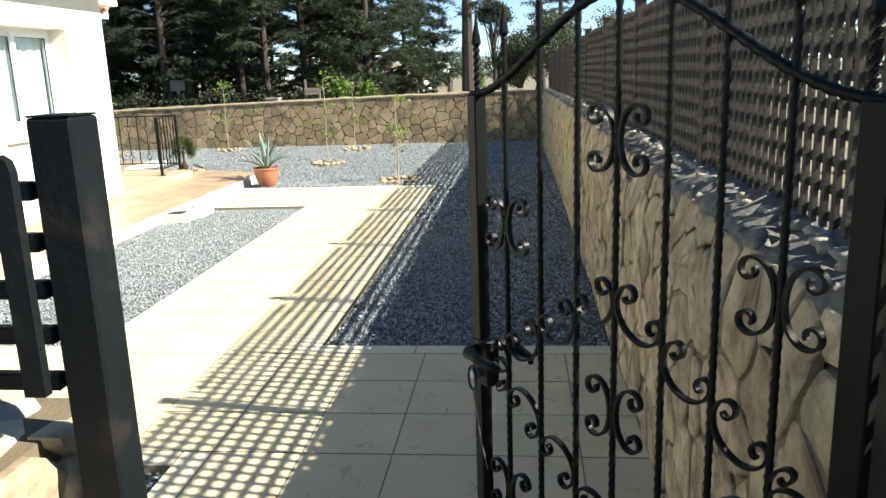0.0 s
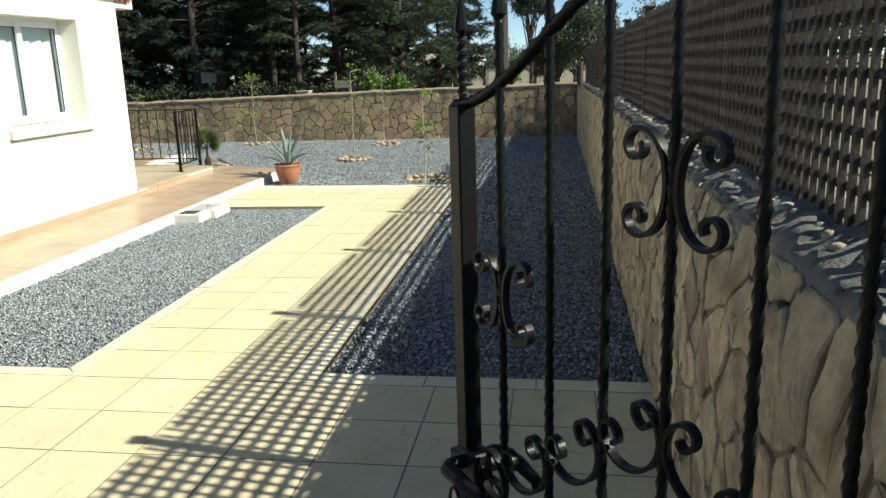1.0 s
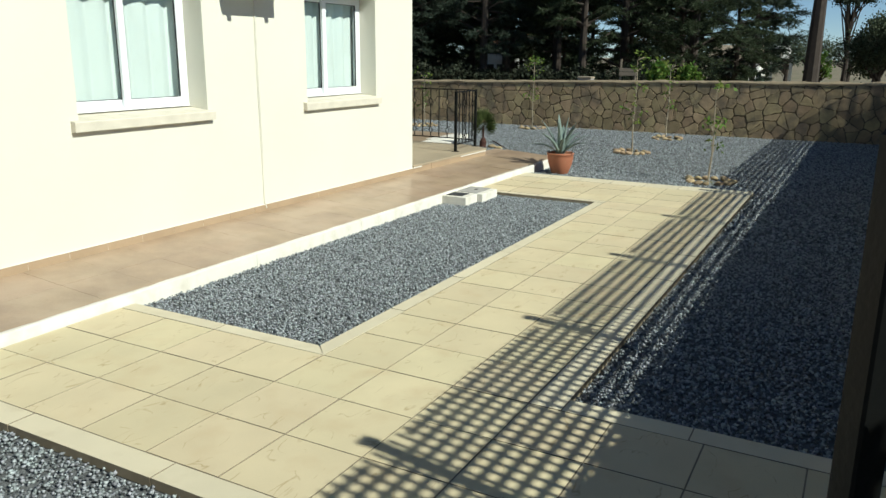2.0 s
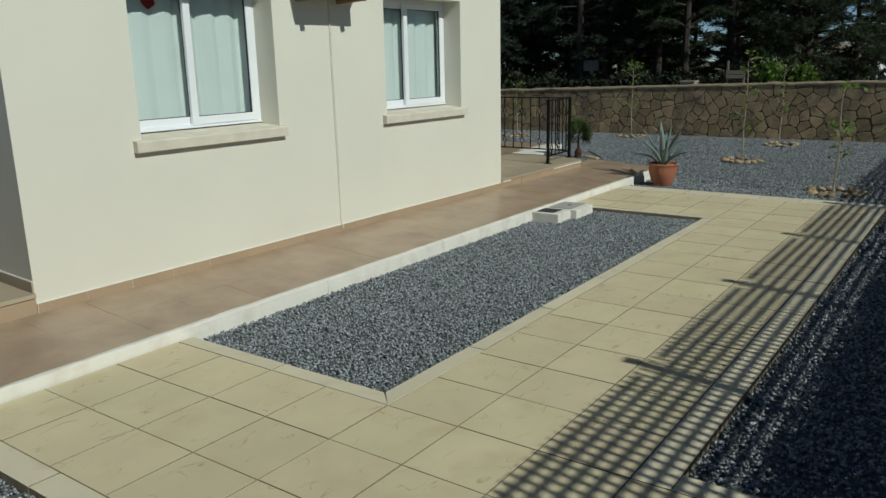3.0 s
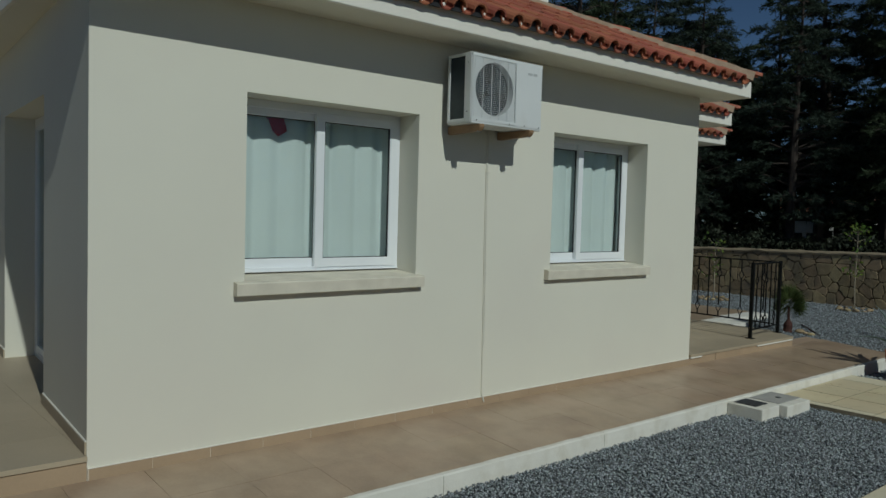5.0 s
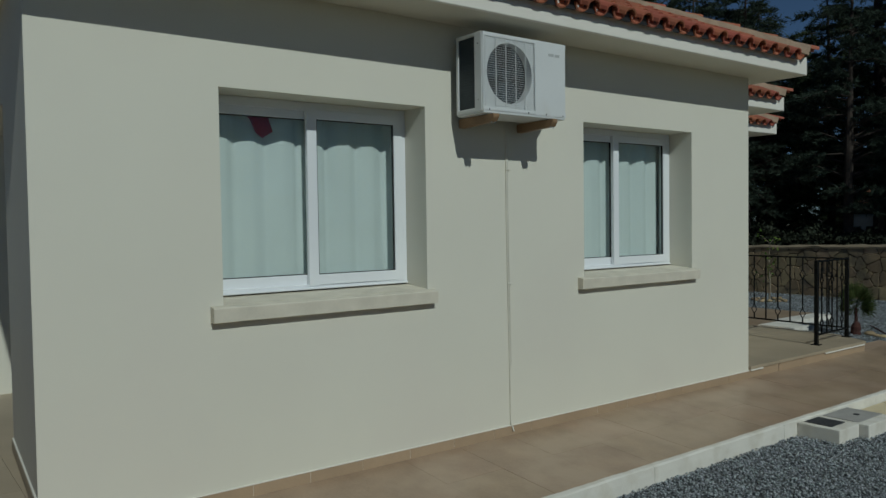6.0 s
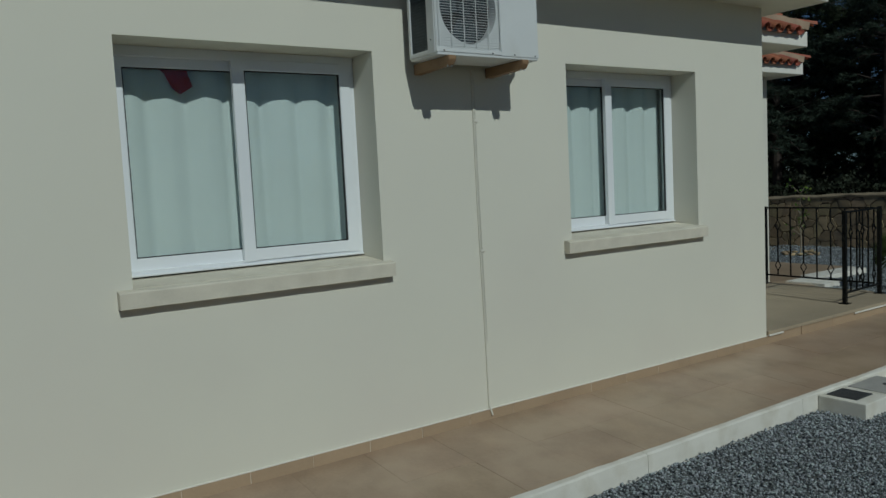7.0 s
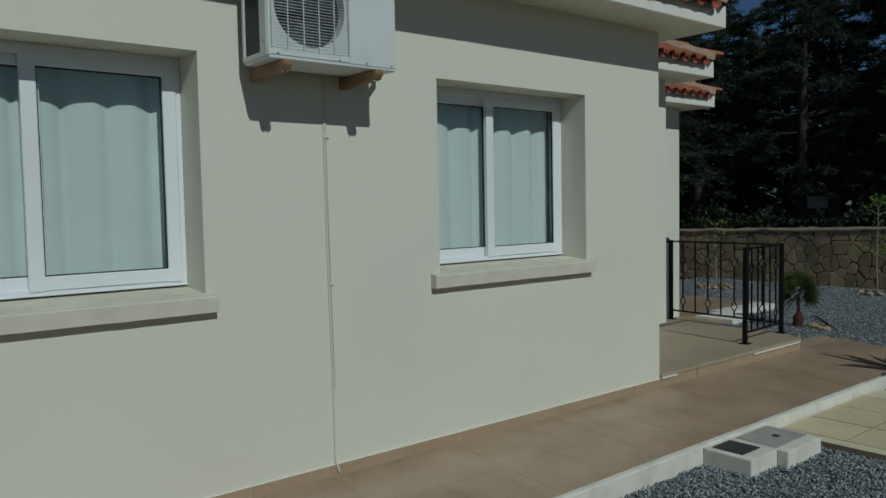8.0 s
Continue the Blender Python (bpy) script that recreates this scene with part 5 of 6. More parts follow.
for b in range(3):
    for k in range(6):
        a0, a1 = b * 2.094 + k * 0.22, b * 2.094 + (k + 1) * 0.22
        vs = [fan.verts.new((AX - 0.08 + 0.006 * kk, cy + math.cos(a) * r, cz + math.sin(a) * r)) for r, a, kk in ((0.05, a0, k), (0.185, a0, k), (0.185, a1, k + 1), (0.05, a1, k + 1))]
        fan.faces.new(vs)
bmesh.ops.create_cone(fan, cap_ends=True, segments=16, radius1=0.05, radius2=0.042, depth=0.04, matrix=pose(AX - 0.068, cy, cz, 0, 90, 0))
part("fan", fan, ACFIN, ac, "dark three-bladed fan at rest")
grille = bmesh.new()
for k in range(31):
    z = AZ0 + 0.036 + k * (AZ1 - AZ0 - 0.072) / 30
    tube(grille, [(AX - 0.004, GY0 + 0.001, z), (AX + 0.001, GY0 + 0.05, z), (AX + 0.001, GY1 - 0.05, z), (AX - 0.004, GY1 - 0.001, z)], 0.0014, 4)
for k in range(6):
    u = GY0 + 0.004 + k * (GY1 - GY0 - 0.008) / 5
    tube(grille, [(AX - 0.004, u, AZ0 + 0.034), (AX + 0.0035, u, AZ0 + 0.06), (AX + 0.0035, u, AZ1 - 0.06), (AX - 0.004, u, AZ1 - 0.034)], 0.0026, 5)
part("grille", grille, ACWHITE, ac, "white wire fan grille")
for a, b in ((0.165, 0.115), (0.105, 0.06)):
    part("name_plate", boxes((AX + 0.0005, AX + 0.0015, AY1 - a, AY1 - b, AZ1 - 0.098, AZ1 - 0.080)), NAMEPLATE, ac, "faded grey lettering plate")
for x, y, z in ((AX + 0.0005, AY0 + 0.055, AZ0 + 0.013), (AX + 0.0005, AY0 + 0.40, AZ0 + 0.013), (AX + 0.0005, AY1 - 0.19, AZ0 + 0.013), (AX + 0.0005, AY1 - 0.03, AZ0 + 0.013)):
    part("screw", boxes((x - 0.002, x + 0.002, y - 0.004, y + 0.004, z - 0.004, z + 0.004), bevel=0.001), GASKET, ac)
for z in (AZ0 + 0.075, AZ1 - 0.075):
    part("screw", boxes((AX - 0.052, AX - 0.044, AY0 - 0.0015, AY0 + 0.002, z - 0.004, z + 0.004), bevel=0.001), GASKET, ac)
for y in (2.257, 2.792):
    bm = bmesh.new()
    prof = [(WALL_X + 0.002, AZ0 - 0.013), (AX + 0.018, AZ0 - 0.013), (AX + 0.018, AZ0 - 0.034), (AX - 0.004, AZ0 - 0.062), (WALL_X + 0.002, AZ0 - 0.075)]
    lo, hi = [bm.verts.new((px, y - 0.027, pz)) for px, pz in prof], [bm.verts.new((px, y + 0.027, pz)) for px, pz in prof]
    for k in range(5):
        q = (k + 1) % 5
        bm.faces.new((lo[k], lo[q], hi[q], hi[k]))
    bm.faces.new(lo[::-1])
    bm.faces.new(hi)
    bmesh.ops.bevel(bm, geom=bm.edges[:], offset=0.004, segments=2, affect="EDGES")
    part("bracket", bm, BRACKET, ac, "orange-brown timber bracket")
    for dy_ in (-0.014, 0.014):
        part("bolt", lathe(bmesh.new(), [(0.004, 0), (0.004, 0.02), (0.008, 0.0205), (0.008, 0.028)], 8, (AX - 0.014, y + dy_, AZ0 - 0.074)), STEEL, ac)
bm = tube(bmesh.new(), [(AX - 0.2, AY1, AZ0 + 0.24), (AX - 0.2, AY1 + 0.045, AZ0 + 0.235), (AX - 0.21, AY1 + 0.068, AZ0 + 0.17), (AX - 0.22, AY1 + 0.065, AZ0 + 0.06), (AX - 0.24, AY1 + 0.03, AZ0 - 0.005), (AX - 0.262, AY1 - 0.03, AZ0 - 0.02)], 0.017, 8)
part("hose", bm, PLASTIC, ac, "insulated pipe looped at the side")

duct = thing("cable_duct", "slim cream plastic duct running down the wall to the walkway", "duct")
bm = bmesh.new()
pts = [(WALL_X + 0.006, 2.655 + 0.003 * math.sin(z * 3.1) + 0.02 * (2.3 - z) / 2.1, z) for z in [2.38 - 0.09 * k for k in range(25)]]
tube(bm, pts, 0.0062, 6)
part("pipe", bm, PAINTEDPIPE, duct)
bm = bmesh.new()
tube(bm, [(WALL_X + 0.006, 2.671 + 0.003 * math.sin(z * 2.7) + 0.016 * (2.3 - z) / 2.1, z) for z in [2.36 - 0.09 * k for k in range(20)]], 0.0048, 6)
part("pipe", bm, PAINTEDPIPE, duct)
for z in (2.06, 1.24):
    part("clip", boxes((WALL_X + 0.001, WALL_X + 0.015, 2.648 + 0.02 * (2.3 - z) / 2.1, 2.684 + 0.02 * (2.3 - z) / 2.1, z - 0.007, z + 0.007), bevel=0.002), PAINTEDPIPE, duct)
bm = tube(bmesh.new(), [(WALL_X + 0.008, 2.675, 0.235), (WALL_X + 0.018, 2.680, 0.205), (WALL_X + 0.026, 2.686, 0.170)], 0.0058, 6)
part("elbow", bm, PAINTEDPIPE, duct)

# ---- meter boxes in the bed ----


def meter_box(label, x0, x1, y0, y1, lid_mat, lid_label):
    b = thing("meter_box", label, "meter box", "boxes beside the kerb")
    part("box_body", boxes((x0, x1, y0, y1, -0.1, 0.064), bevel=0.008, seg=2), KERB, b)
    edge = 0.018 if lid_mat is CONCLID else 0.05
    part("lid", boxes((x0 + 0.03, x1 - 0.085, y0 + edge, y1 - edge, 0.065, 0.071), bevel=0.003), lid_mat, b, lid_label)
    return b


mb = meter_box("whitewashed concrete meter box with a dark iron lid", -1.803, -1.472, 4.835, 5.152, LID, "dark cast iron lid")
mb = meter_box("whitewashed concrete meter box with a grey concrete lid", -1.803, -1.402, 5.158, 5.605, CONCLID, "grey concrete lid")
part("lid_ring", lathe(bmesh.new(), [(0.025, 0.0715), (0.025, 0.075), (0.018, 0.077)], 12, (-1.61, 5.40, 0)), LID, mb)

# ---- porch railing ----


def railing(p0, p1, label, n, first_post=True, last_post=True):
    """Black iron railing in n bays: top and bottom rails, plain balusters and lozenge balusters in turn."""
    (xa, ya), (xb, yb) = p0, p1
    L = math.hypot(xb - xa, yb - ya)
    r = thing("railing", label, "railing", "railings round the porch", at=(xa, ya, PORCH_Z), turn=math.degrees(math.atan2(yb - ya, xb - xa)))
    part("top_rail", boxes((0.0, L, -0.015, 0.015, 0.925, 0.943), bevel=0.003), IRON, r)
    part("bottom_rail", boxes((0.021, L - 0.021, -0.012, 0.012, 0.10, 0.118), bevel=0.003), IRON, r)
    for k in range(1, n):
        u = L * k / n
        bm = bmesh.new()
        low = 0.119
        for z in (0.23, 0.72) if k % 2 else ():
            box(bm, u - 0.0065, u + 0.0065, -0.0065, 0.0065, low, z - 0.056)
            low = z + 0.056
            for s in (1, -1):
                ribbon(bm, [(u, z - 0.062), (u + s * 0.038, z), (u, z + 0.062)], 0.012, 0.007)
        box(bm, u - 0.0065, u + 0.0065, -0.0065, 0.0065, low, 0.924)
        part("baluster", bm, IRON, r)
    for on, u in ((first_post, 0.0), (last_post, L)):
        if on:
            bm = boxes((u - 0.02, u + 0.02, -0.02, 0.02, 0.0, 0.95), bevel=0.003)
            box(bm, u - 0.045, u + 0.045, -0.045, 0.045, 0.0, 0.008)
            part("post", bm, IRON, r)
    return r


railing((-3.0, 7.47), (-3.06, 8.30), "black iron railing with lozenge balusters at the porch edge", 6, True, True)
r = railing((-4.45, 8.36), (-3.11, 8.305), "black iron railing with lozenge balusters across the porch", 8, True, False)
part("ball_finial", lathe(bmesh.new(), [(0.002, 0.0), (0.026, 0.010), (0.038, 0.038), (0.026, 0.066), (0.002, 0.076)], 14, (-0.035, -0.03, 0.905)), IRON, r)
part("end_bar", boxes((-0.04, -0.021, -0.036, -0.024, 0.931, 0.941)), IRON, r)
part("end_plate", boxes((-0.034, -0.026, -0.05, -0.01, 0.0, 0.904)), STEEL, r, "grey steel end plate")

tagged(part("stepping_slab", boxes((-5.45, -4.85, 10.42, 11.1, -0.2, -0.03), (-5.62, -5.3, 11.101, 12.5, -0.2, -0.032)), KERB), "white concrete slab on the ground behind the porch", "slab")
rear_path = tagged(part("rear_path", boxes((-7.3, -5.0, 8.51, 11.1, -0.3, -0.06), (-7.3, -5.63, 11.1005, 12.75, -0.3, -0.061)), WALKTILE), "brown tiled path behind the porch", "path", kind="structure")
stick = tube(bmesh.new(), [(-4.46, 12.07, -0.10), (-4.2, 11.68, -0.085), (-3.95, 11.33, -0.088), (-3.62, 10.88, -0.085)], 0.013, 7, [0.7, 1.0, 0.9, 0.5])
tagged(part("fallen_branch", stick, PALMBARK), "bare brown branch lying on the gravel", "branch")

# ---- agave in a pot ----
pot = thing("plant_pot", "terracotta pot holding a spiky grey-green agave", "potted plant", at=(-1.43, 8.05, bed_z(8.05)))
prof = [(0.118, 0.0), (0.128, 0.012), (0.165, 0.10), (0.192, 0.19), (0.203, 0.26), (0.203, 0.30), (0.211, 0.306), (0.213, 0.328), (0.205, 0.336), (0.195, 0.33), (0.188, 0.29), (0.02, 0.285)]
part("pot", lathe(bmesh.new(), prof, 36), TERRACOTTA, pot, "round terracotta pot", smooth=True)
part("potting_soil", lathe(bmesh.new(), [(0.187, 0.286), (0.182, 0.298), (0.02, 0.305)], 24), EARTH, pot)
g = random.Random(12)


def agave_leaf(length, width, lean, az, parent):
    """A thick channelled leaf that tapers to a spine."""
    n = 12
    verts, faces = [], []
    for i in range(n + 1):
        t = i / n
        w = width * (0.55 + 0.9 * t - 1.45 * t ** 2.4) * (1 if t < 1 else 0.02)
        w = max(w, 0.002)
        a = math.radians(lean) * (0.55 + 0.6 * t)
        out, up = length * t * math.sin(a), length * t * math.cos(a)
        for s, dz in ((-1, 0.3), (-0.5, 0.03), (0, -0.05), (0.5, 0.03), (1, 0.3), (0, -0.30)):
            y = s * w
            verts.append((0.03 + out - dz * w * math.cos(a), y, 0.29 + up + dz * w * math.sin(a)))
    for i in range(n):
        for k, q in ((0, 1), (1, 2), (2, 3), (3, 4), (4, 5), (5, 0)):
            faces.append((i * 6 + k, i * 6 + q, i * 6 + 6 + q, i * 6 + 6 + k))
    ca, sa = math.cos(az), math.sin(az)
    verts = [(x * ca - y * sa, x * sa + y * ca, z) for x, y, z in verts]
    part("leaf", mesh("leaf", verts, faces, AGAVE, True), None, parent)


for k in range(15):
    t = k / 14
    agave_leaf(0.64 - 0.10 * t + g.uniform(-0.05, 0.05), 0.056, 5 + 60 * t ** 0.9 + g.uniform(-5, 5), k * 2.4, pot)

# ---- young trees with stone rings ----


def leaves(bm, centre, count, spread, size, g, flat=0.7):
    """Small pointed leaves round a twig end."""
    for _ in range(count):
        c = Vector(centre) + Vector((g.gauss(0, spread), g.gauss(0, spread), g.gauss(0, spread * flat)))
        d = Vector((g.gauss(0, 1), g.gauss(0, 1), g.gauss(-0.2, 0.7))).normalized()
        s = d.orthogonal().normalized() * size * g.uniform(0.2, 0.34)
        L = d * size * g.uniform(0.7, 1.2)
        bm.faces.new([bm.verts.new(p) for p in (c, c + L * 0.5 + s, c + L, c + L * 0.5 - s)])


def sapling(x, y, height, seed, crown):
    g = random.Random(seed)
    t = thing("sapling", "thin young fruit tree with few leaves beside a stake", "young tree", "young trees in the gravel", at=(x, y, bed_z(y) - 0.03))
    bm = bmesh.new()
    trunk = [(0.012 * math.sin(k * 0.9 + seed), 0.012 * math.cos(k * 1.1 + seed), height * k / 9) for k in range(10)]
    tube(bm, trunk, 0.016, 7, [1 - 0.07 * k for k in range(10)])
    part("trunk", bm, TWIG, t)
    lf = bmesh.new()
    for k in range(crown):
        i = g.randint(3, 9) if k > 2 else 9
        p = Vector(trunk[i])
        a = g.uniform(0, 6.28)
        e = p + Vector((math.cos(a) * g.uniform(0.08, 0.24), math.sin(a) * g.uniform(0.08, 0.24), g.uniform(0.04, 0.2)))
        part("branch", tube(bmesh.new(), [p, (p + e) / 2 + Vector((0, 0, 0.02)), e], 0.006, 5, [1, 0.8, 0.4]), TWIG, t)
        leaves(lf, e, 6, 0.05, 0.085, g)
        leaves(lf, (p + e) / 2, 2, 0.04, 0.07, g)
    part("foliage", lf, SAPLEAF, t, "sparse yellow-green leaves")
    for k in range(13):
        a = 2 * math.pi * k / 13 + g.uniform(-0.15, 0.15)
        s = g.uniform(0.05, 0.09)
        ring_stone = new("ring_stone", lump((s, s * 0.75, s * 0.45), g, RINGSTONE))
        R_ = g.uniform(0.28, 0.36)
        tagged(ring_stone, "golden rough stone in a ring round a young tree", "stone", "stones round the young trees")
        ring_stone.matrix_basis = pose(x + math.cos(a) * R_, y + math.sin(a) * R_, bed_z(y) + s * 0.38, g.uniform(-15, 15), g.uniform(-15, 15), g.uniform(0, 180))
    bm = lathe(bmesh.new(), [(0.28, -0.02), (0.22, 0.028), (0.05, 0.04)], 20)
    part("soil_ring", bm, EARTH, t)


sapling(-5.17, 16.1, 1.72, 1, 15)
sapling(-1.26, 11.7, 1.82, 2, 13)
sapling(-1.41, 15.3, 1.62, 3, 12)
sapling(0.79, 8.42, 1.36, 4, 10)
sapling(-7.9, 15.0, 1.3, 5, 9)

palm = thing("fan_palm", "small fan palm with a tuft of stiff leaves in the gravel", "palm", at=(-4.19, 10.98, bed_z(10.98) - 0.01))
palm.scale = (0.8, 0.8, 0.95)
part("trunk", tube(bmesh.new(), [(0, 0, 0), (0.0, 0.0, 0.06), (0.008, 0, 0.13), (0.012, 0.0, 0.18), (0.008, 0.0, 0.22), (0.0, 0.0, 0.46)], 0.085, 11, [1.15, 1.0, 1.05, 0.75, 0.35, 0.26]), PALMBARK, palm, "short fibrous reddish trunk")
g = random.Random(5)
lf = bmesh.new()
for k in range(104):
    a, e = g.uniform(0, 6.28), g.uniform(-0.38, 1.5)
    d = Vector((math.cos(a) * math.cos(e), math.sin(a) * math.cos(e), math.sin(e)))
    c = Vector((0, 0, 0.47)) + d * 0.13
    u = d.orthogonal().normalized()
    w = d.cross(u)
    for q in range(11):
        ph = (q - 5) * 0.17
        tip = c + (d * math.cos(ph) + u * math.sin(ph)) * g.uniform(0.19, 0.29)
        s = w * 0.004 + u * 0.006
        lf.faces.new([lf.verts.new(p) for p in (c, (c * 0.45 + tip * 0.55) + s, tip, (c * 0.45 + tip * 0.55) - s)])
part("frond_tuft", lf, PALMLEAF, palm, "dark green fan fronds")

g = random.Random(15)
for x, y in ((-3.98, 10.98), (-3.86, 10.92), (-3.75, 10.86)):
    s_ = g.uniform(0.045, 0.07)
    field_stone = new("field_stone", lump((s_ * 1.2, s_, s_ * 0.55), g, RINGSTONE))
    tagged(field_stone, "golden rough stone lying on the gravel beside the palm", "stone", "stones beside the palm")
    field_stone.matrix_basis = pose(x, y, bed_z(y) + s_ * 0.4, 0, 0, g.uniform(0, 180))

# ---- veranda things ----
sofa = thing("outdoor_sofa", "black woven outdoor sofa in the shade of the veranda", "sofa", at=(-8.9, 0.75, FLOOR_Z), turn=4)
part("seat", boxes((-0.45, 0.45, -0.8, 0.8, 0.16, 0.40), bevel=0.02, seg=2), RATTAN, sofa)
part("backrest", boxes((-0.45, 0.45, 0.66, 0.82, 0.401, 0.80), bevel=0.02, seg=2), RATTAN, sofa)
for x in (-0.52, 0.45):
    part("armrest", boxes((x, x + 0.07, -0.8, 0.8, 0.16, 0.60), bevel=0.015, seg=2), RATTAN, sofa)
for x in (-0.42, 0.38):
    for y in (-0.75, 0.70):
        part("leg", boxes((x, x + 0.04, y, y + 0.04, 0.0, 0.16)), IRON, sofa)
wl = thing("wall_light", "small white box wall light beside the veranda door", "wall light")
part("backplate", boxes((-6.49, -6.37, NEAR_Y + 0.196, NEAR_Y + 0.224, 2.37, 2.60), bevel=0.003), PVC, wl)
part("shade", boxes((-6.48, -6.38, NEAR_Y + 0.12, NEAR_Y + 0.1955, 2.39, 2.58), bevel=0.01, seg=2), PVC, wl)
sk = thing("wall_socket", "white weatherproof wall socket with a plugged cable", "socket")
part("socket_box", boxes((-6.57, -6.48, NEAR_Y + 0.17, NEAR_Y + 0.231, 0.68, 0.78), bevel=0.006), PVC, sk)
part("plug", boxes((-6.55, -6.50, NEAR_Y + 0.12, NEAR_Y + 0.1695, 0.705, 0.75), bevel=0.006), RUBBER, sk)
cable = tube(bmesh.new(), [(-6.525, NEAR_Y + 0.125, 0.72), (-6.54, NEAR_Y + 0.10, 0.6), (-6.62, NEAR_Y + 0.06, 0.44), (-6.8, NEAR_Y + 0.0, FLOOR_Z + 0.03), (-7.1, NEAR_Y - 0.06, FLOOR_Z + 0.007), (-7.8, NEAR_Y - 0.12, FLOOR_Z + 0.007), (-8.6, NEAR_Y - 0.05, FLOOR_Z + 0.007)], 0.0065, 6)
part("cable", cable, RUBBER, sk, "dark grey trailing cable")

# ---- trees behind the garden ----


def quick_mesh(name, v, sides, material):
    """A mesh of separate faces, each with that many corners, from rows of corners."""
    n = len(v) // sides
    me = bpy.data.meshes.new(name)
    me.vertices.add(len(v))
    me.vertices.foreach_set("co", np.ascontiguousarray(v, dtype=float).ravel())
    me.loops.add(n * sides)
    me.loops.foreach_set("vertex_index", np.arange(n * sides))
    me.polygons.add(n)
    me.polygons.foreach_set("loop_start", np.arange(0, n * sides, sides))
    me.update(calc_edges=True)
    me.materials.append(material)
    return me


def needle_tree(name, label, height, seed, crown_from, girth, material, needles, spread=1.0, trunk_r=0.16, droop=0.15, shape=0.75, coarse=1.0):
    """A conifer: tapered trunk, whorls of limbs with side twigs, and needles set densely along the twigs."""
    g = random.Random(seed)
    gn = np.random.default_rng(seed)
    t = thing(name, label, "tree", "conifers behind the garden wall")
    bend = g.uniform(-0.35, 0.35), g.uniform(-0.35, 0.35)
    line = [(bend[0] * (k / 8) ** 2, bend[1] * (k / 8) ** 2, height * k / 8) for k in range(9)]
    part("trunk", tube(bmesh.new(), line, trunk_r, 9, [1.25, 1.0, 0.9, 0.78, 0.66, 0.52, 0.38, 0.22, 0.06]), BARK, t)
    limb_bm = bmesh.new()
    starts, ends = [], []
    z = crown_from
    while z < height - 0.15:
        f = (z - crown_from) / (height - crown_from)
        reach = girth * (1 - f) ** shape * (0.6 + 0.4 * min(1, f * 5)) + 0.2
        for _ in range(g.randint(4, 6)):
            a = g.uniform(0, 6.28)
            L = reach * g.uniform(0.5, 1.15)
            k = z / height
            b = Vector((bend[0] * k * k, bend[1] * k * k, z + g.uniform(-0.1, 0.1)))
            tip = b + Vector((math.cos(a) * L, math.sin(a) * L, L * g.uniform(-droop, 0.30)))
            midp = b.lerp(tip, 0.5) + Vector((0, 0, 0.12 * L))
            tube(limb_bm, [b, midp, tip], 0.045 * (1 - 0.7 * f), 5, [1, 0.65, 0.2])
            for q in range(max(5, int(L * 9))):
                s = g.uniform(0.25, 1.0)
                c = b.lerp(midp, s * 2) if s < 0.5 else midp.lerp(tip, s * 2 - 1)
                w = a + g.choice((-1, 1)) * g.uniform(0.35, 1.15)
                long = g.uniform(0.28, 0.62) * (1.15 - 0.5 * s)
                starts.append(tuple(c))
                ends.append((c.x + math.cos(w) * long, c.y + math.sin(w) * long, c.z + long * g.uniform(-0.45, 0.15)))
        z += g.uniform(0.30, 0.52) * spread
    tagged(part("branchwork", limb_bm, BARK, t), kind="stuff")
    A, B = np.array(starts), np.array(ends)
    pick = gn.integers(0, len(A), needles)
    u = gn.uniform(0.0, 1.08, needles)[:, None]
    D = B[pick] - A[pick]
    D /= np.linalg.norm(D, axis=1)[:, None]
    c = A[pick] * (1 - u) + B[pick] * u + gn.normal(0, 0.028, (needles, 3))
    d = D * 0.9 + gn.normal(0, 0.55, (needles, 3))
    d /= np.linalg.norm(d, axis=1)[:, None]
    s = np.cross(d, gn.normal(size=(needles, 3)))
    s /= np.linalg.norm(s, axis=1)[:, None]
    L = gn.uniform(0.10, 0.21, needles)[:, None] * coarse
    w = L * gn.uniform(0.07, 0.12, needles)[:, None]
    part("crown", quick_mesh("crown", np.stack([c + s * w, c + d * L, c - s * w], 1).reshape(-1, 3), 3, material), None, t)
    return t


pines = [
    needle_tree("pine_tree", "tall dark green conifer with a bare lower trunk", 12.0, 21, 3.3, 2.5, PINE, 34000, 1.0),
    needle_tree("pine_tree", "tall dark green conifer with drooping branches", 10.5, 22, 2.3, 2.5, PINEBLUE, 34000, 1.0, droop=0.35),
    needle_tree("pine_tree", "dense dark conifer with low branches", 9.0, 23, 1.5, 2.4, PINE, 34000, 1.0, droop=0.3),
]
cone = needle_tree("pine_tree", "broad cone-shaped conifer with layered branches", 8.6, 27, 1.9, 3.1, PINE, 34000, 0.95, 0.2, 0.25, 1.0)
cone.matrix_basis = pose(-3.44, 28.0, -0.3)
lone = needle_tree("pine_tree", "tall pine with a bare trunk and an open crown", 11.0, 24, 4.2, 2.0, PINEBLUE, 7000, 1.9, 0.24, 0.1)
lone.matrix_basis = pose(1.03, 24.0, -0.3)
for x, y, turn, size in ((4.2, 40.0, 80, 0.8), (5.6, 47.0, 200, 1.0)):
    tree = copy_thing(lone, pose(0, 0, 0))
    tree.matrix_basis = pose(x, y, -0.3, 0, 0, turn) @ Matrix.Scale(size, 4)
g = random.Random(31)
young = []
spots = [(-6.5, 24.0), (-9.97, 23.0), (-5.52, 26.0), (-7.9, 25.2), (-4.4, 30.5)]
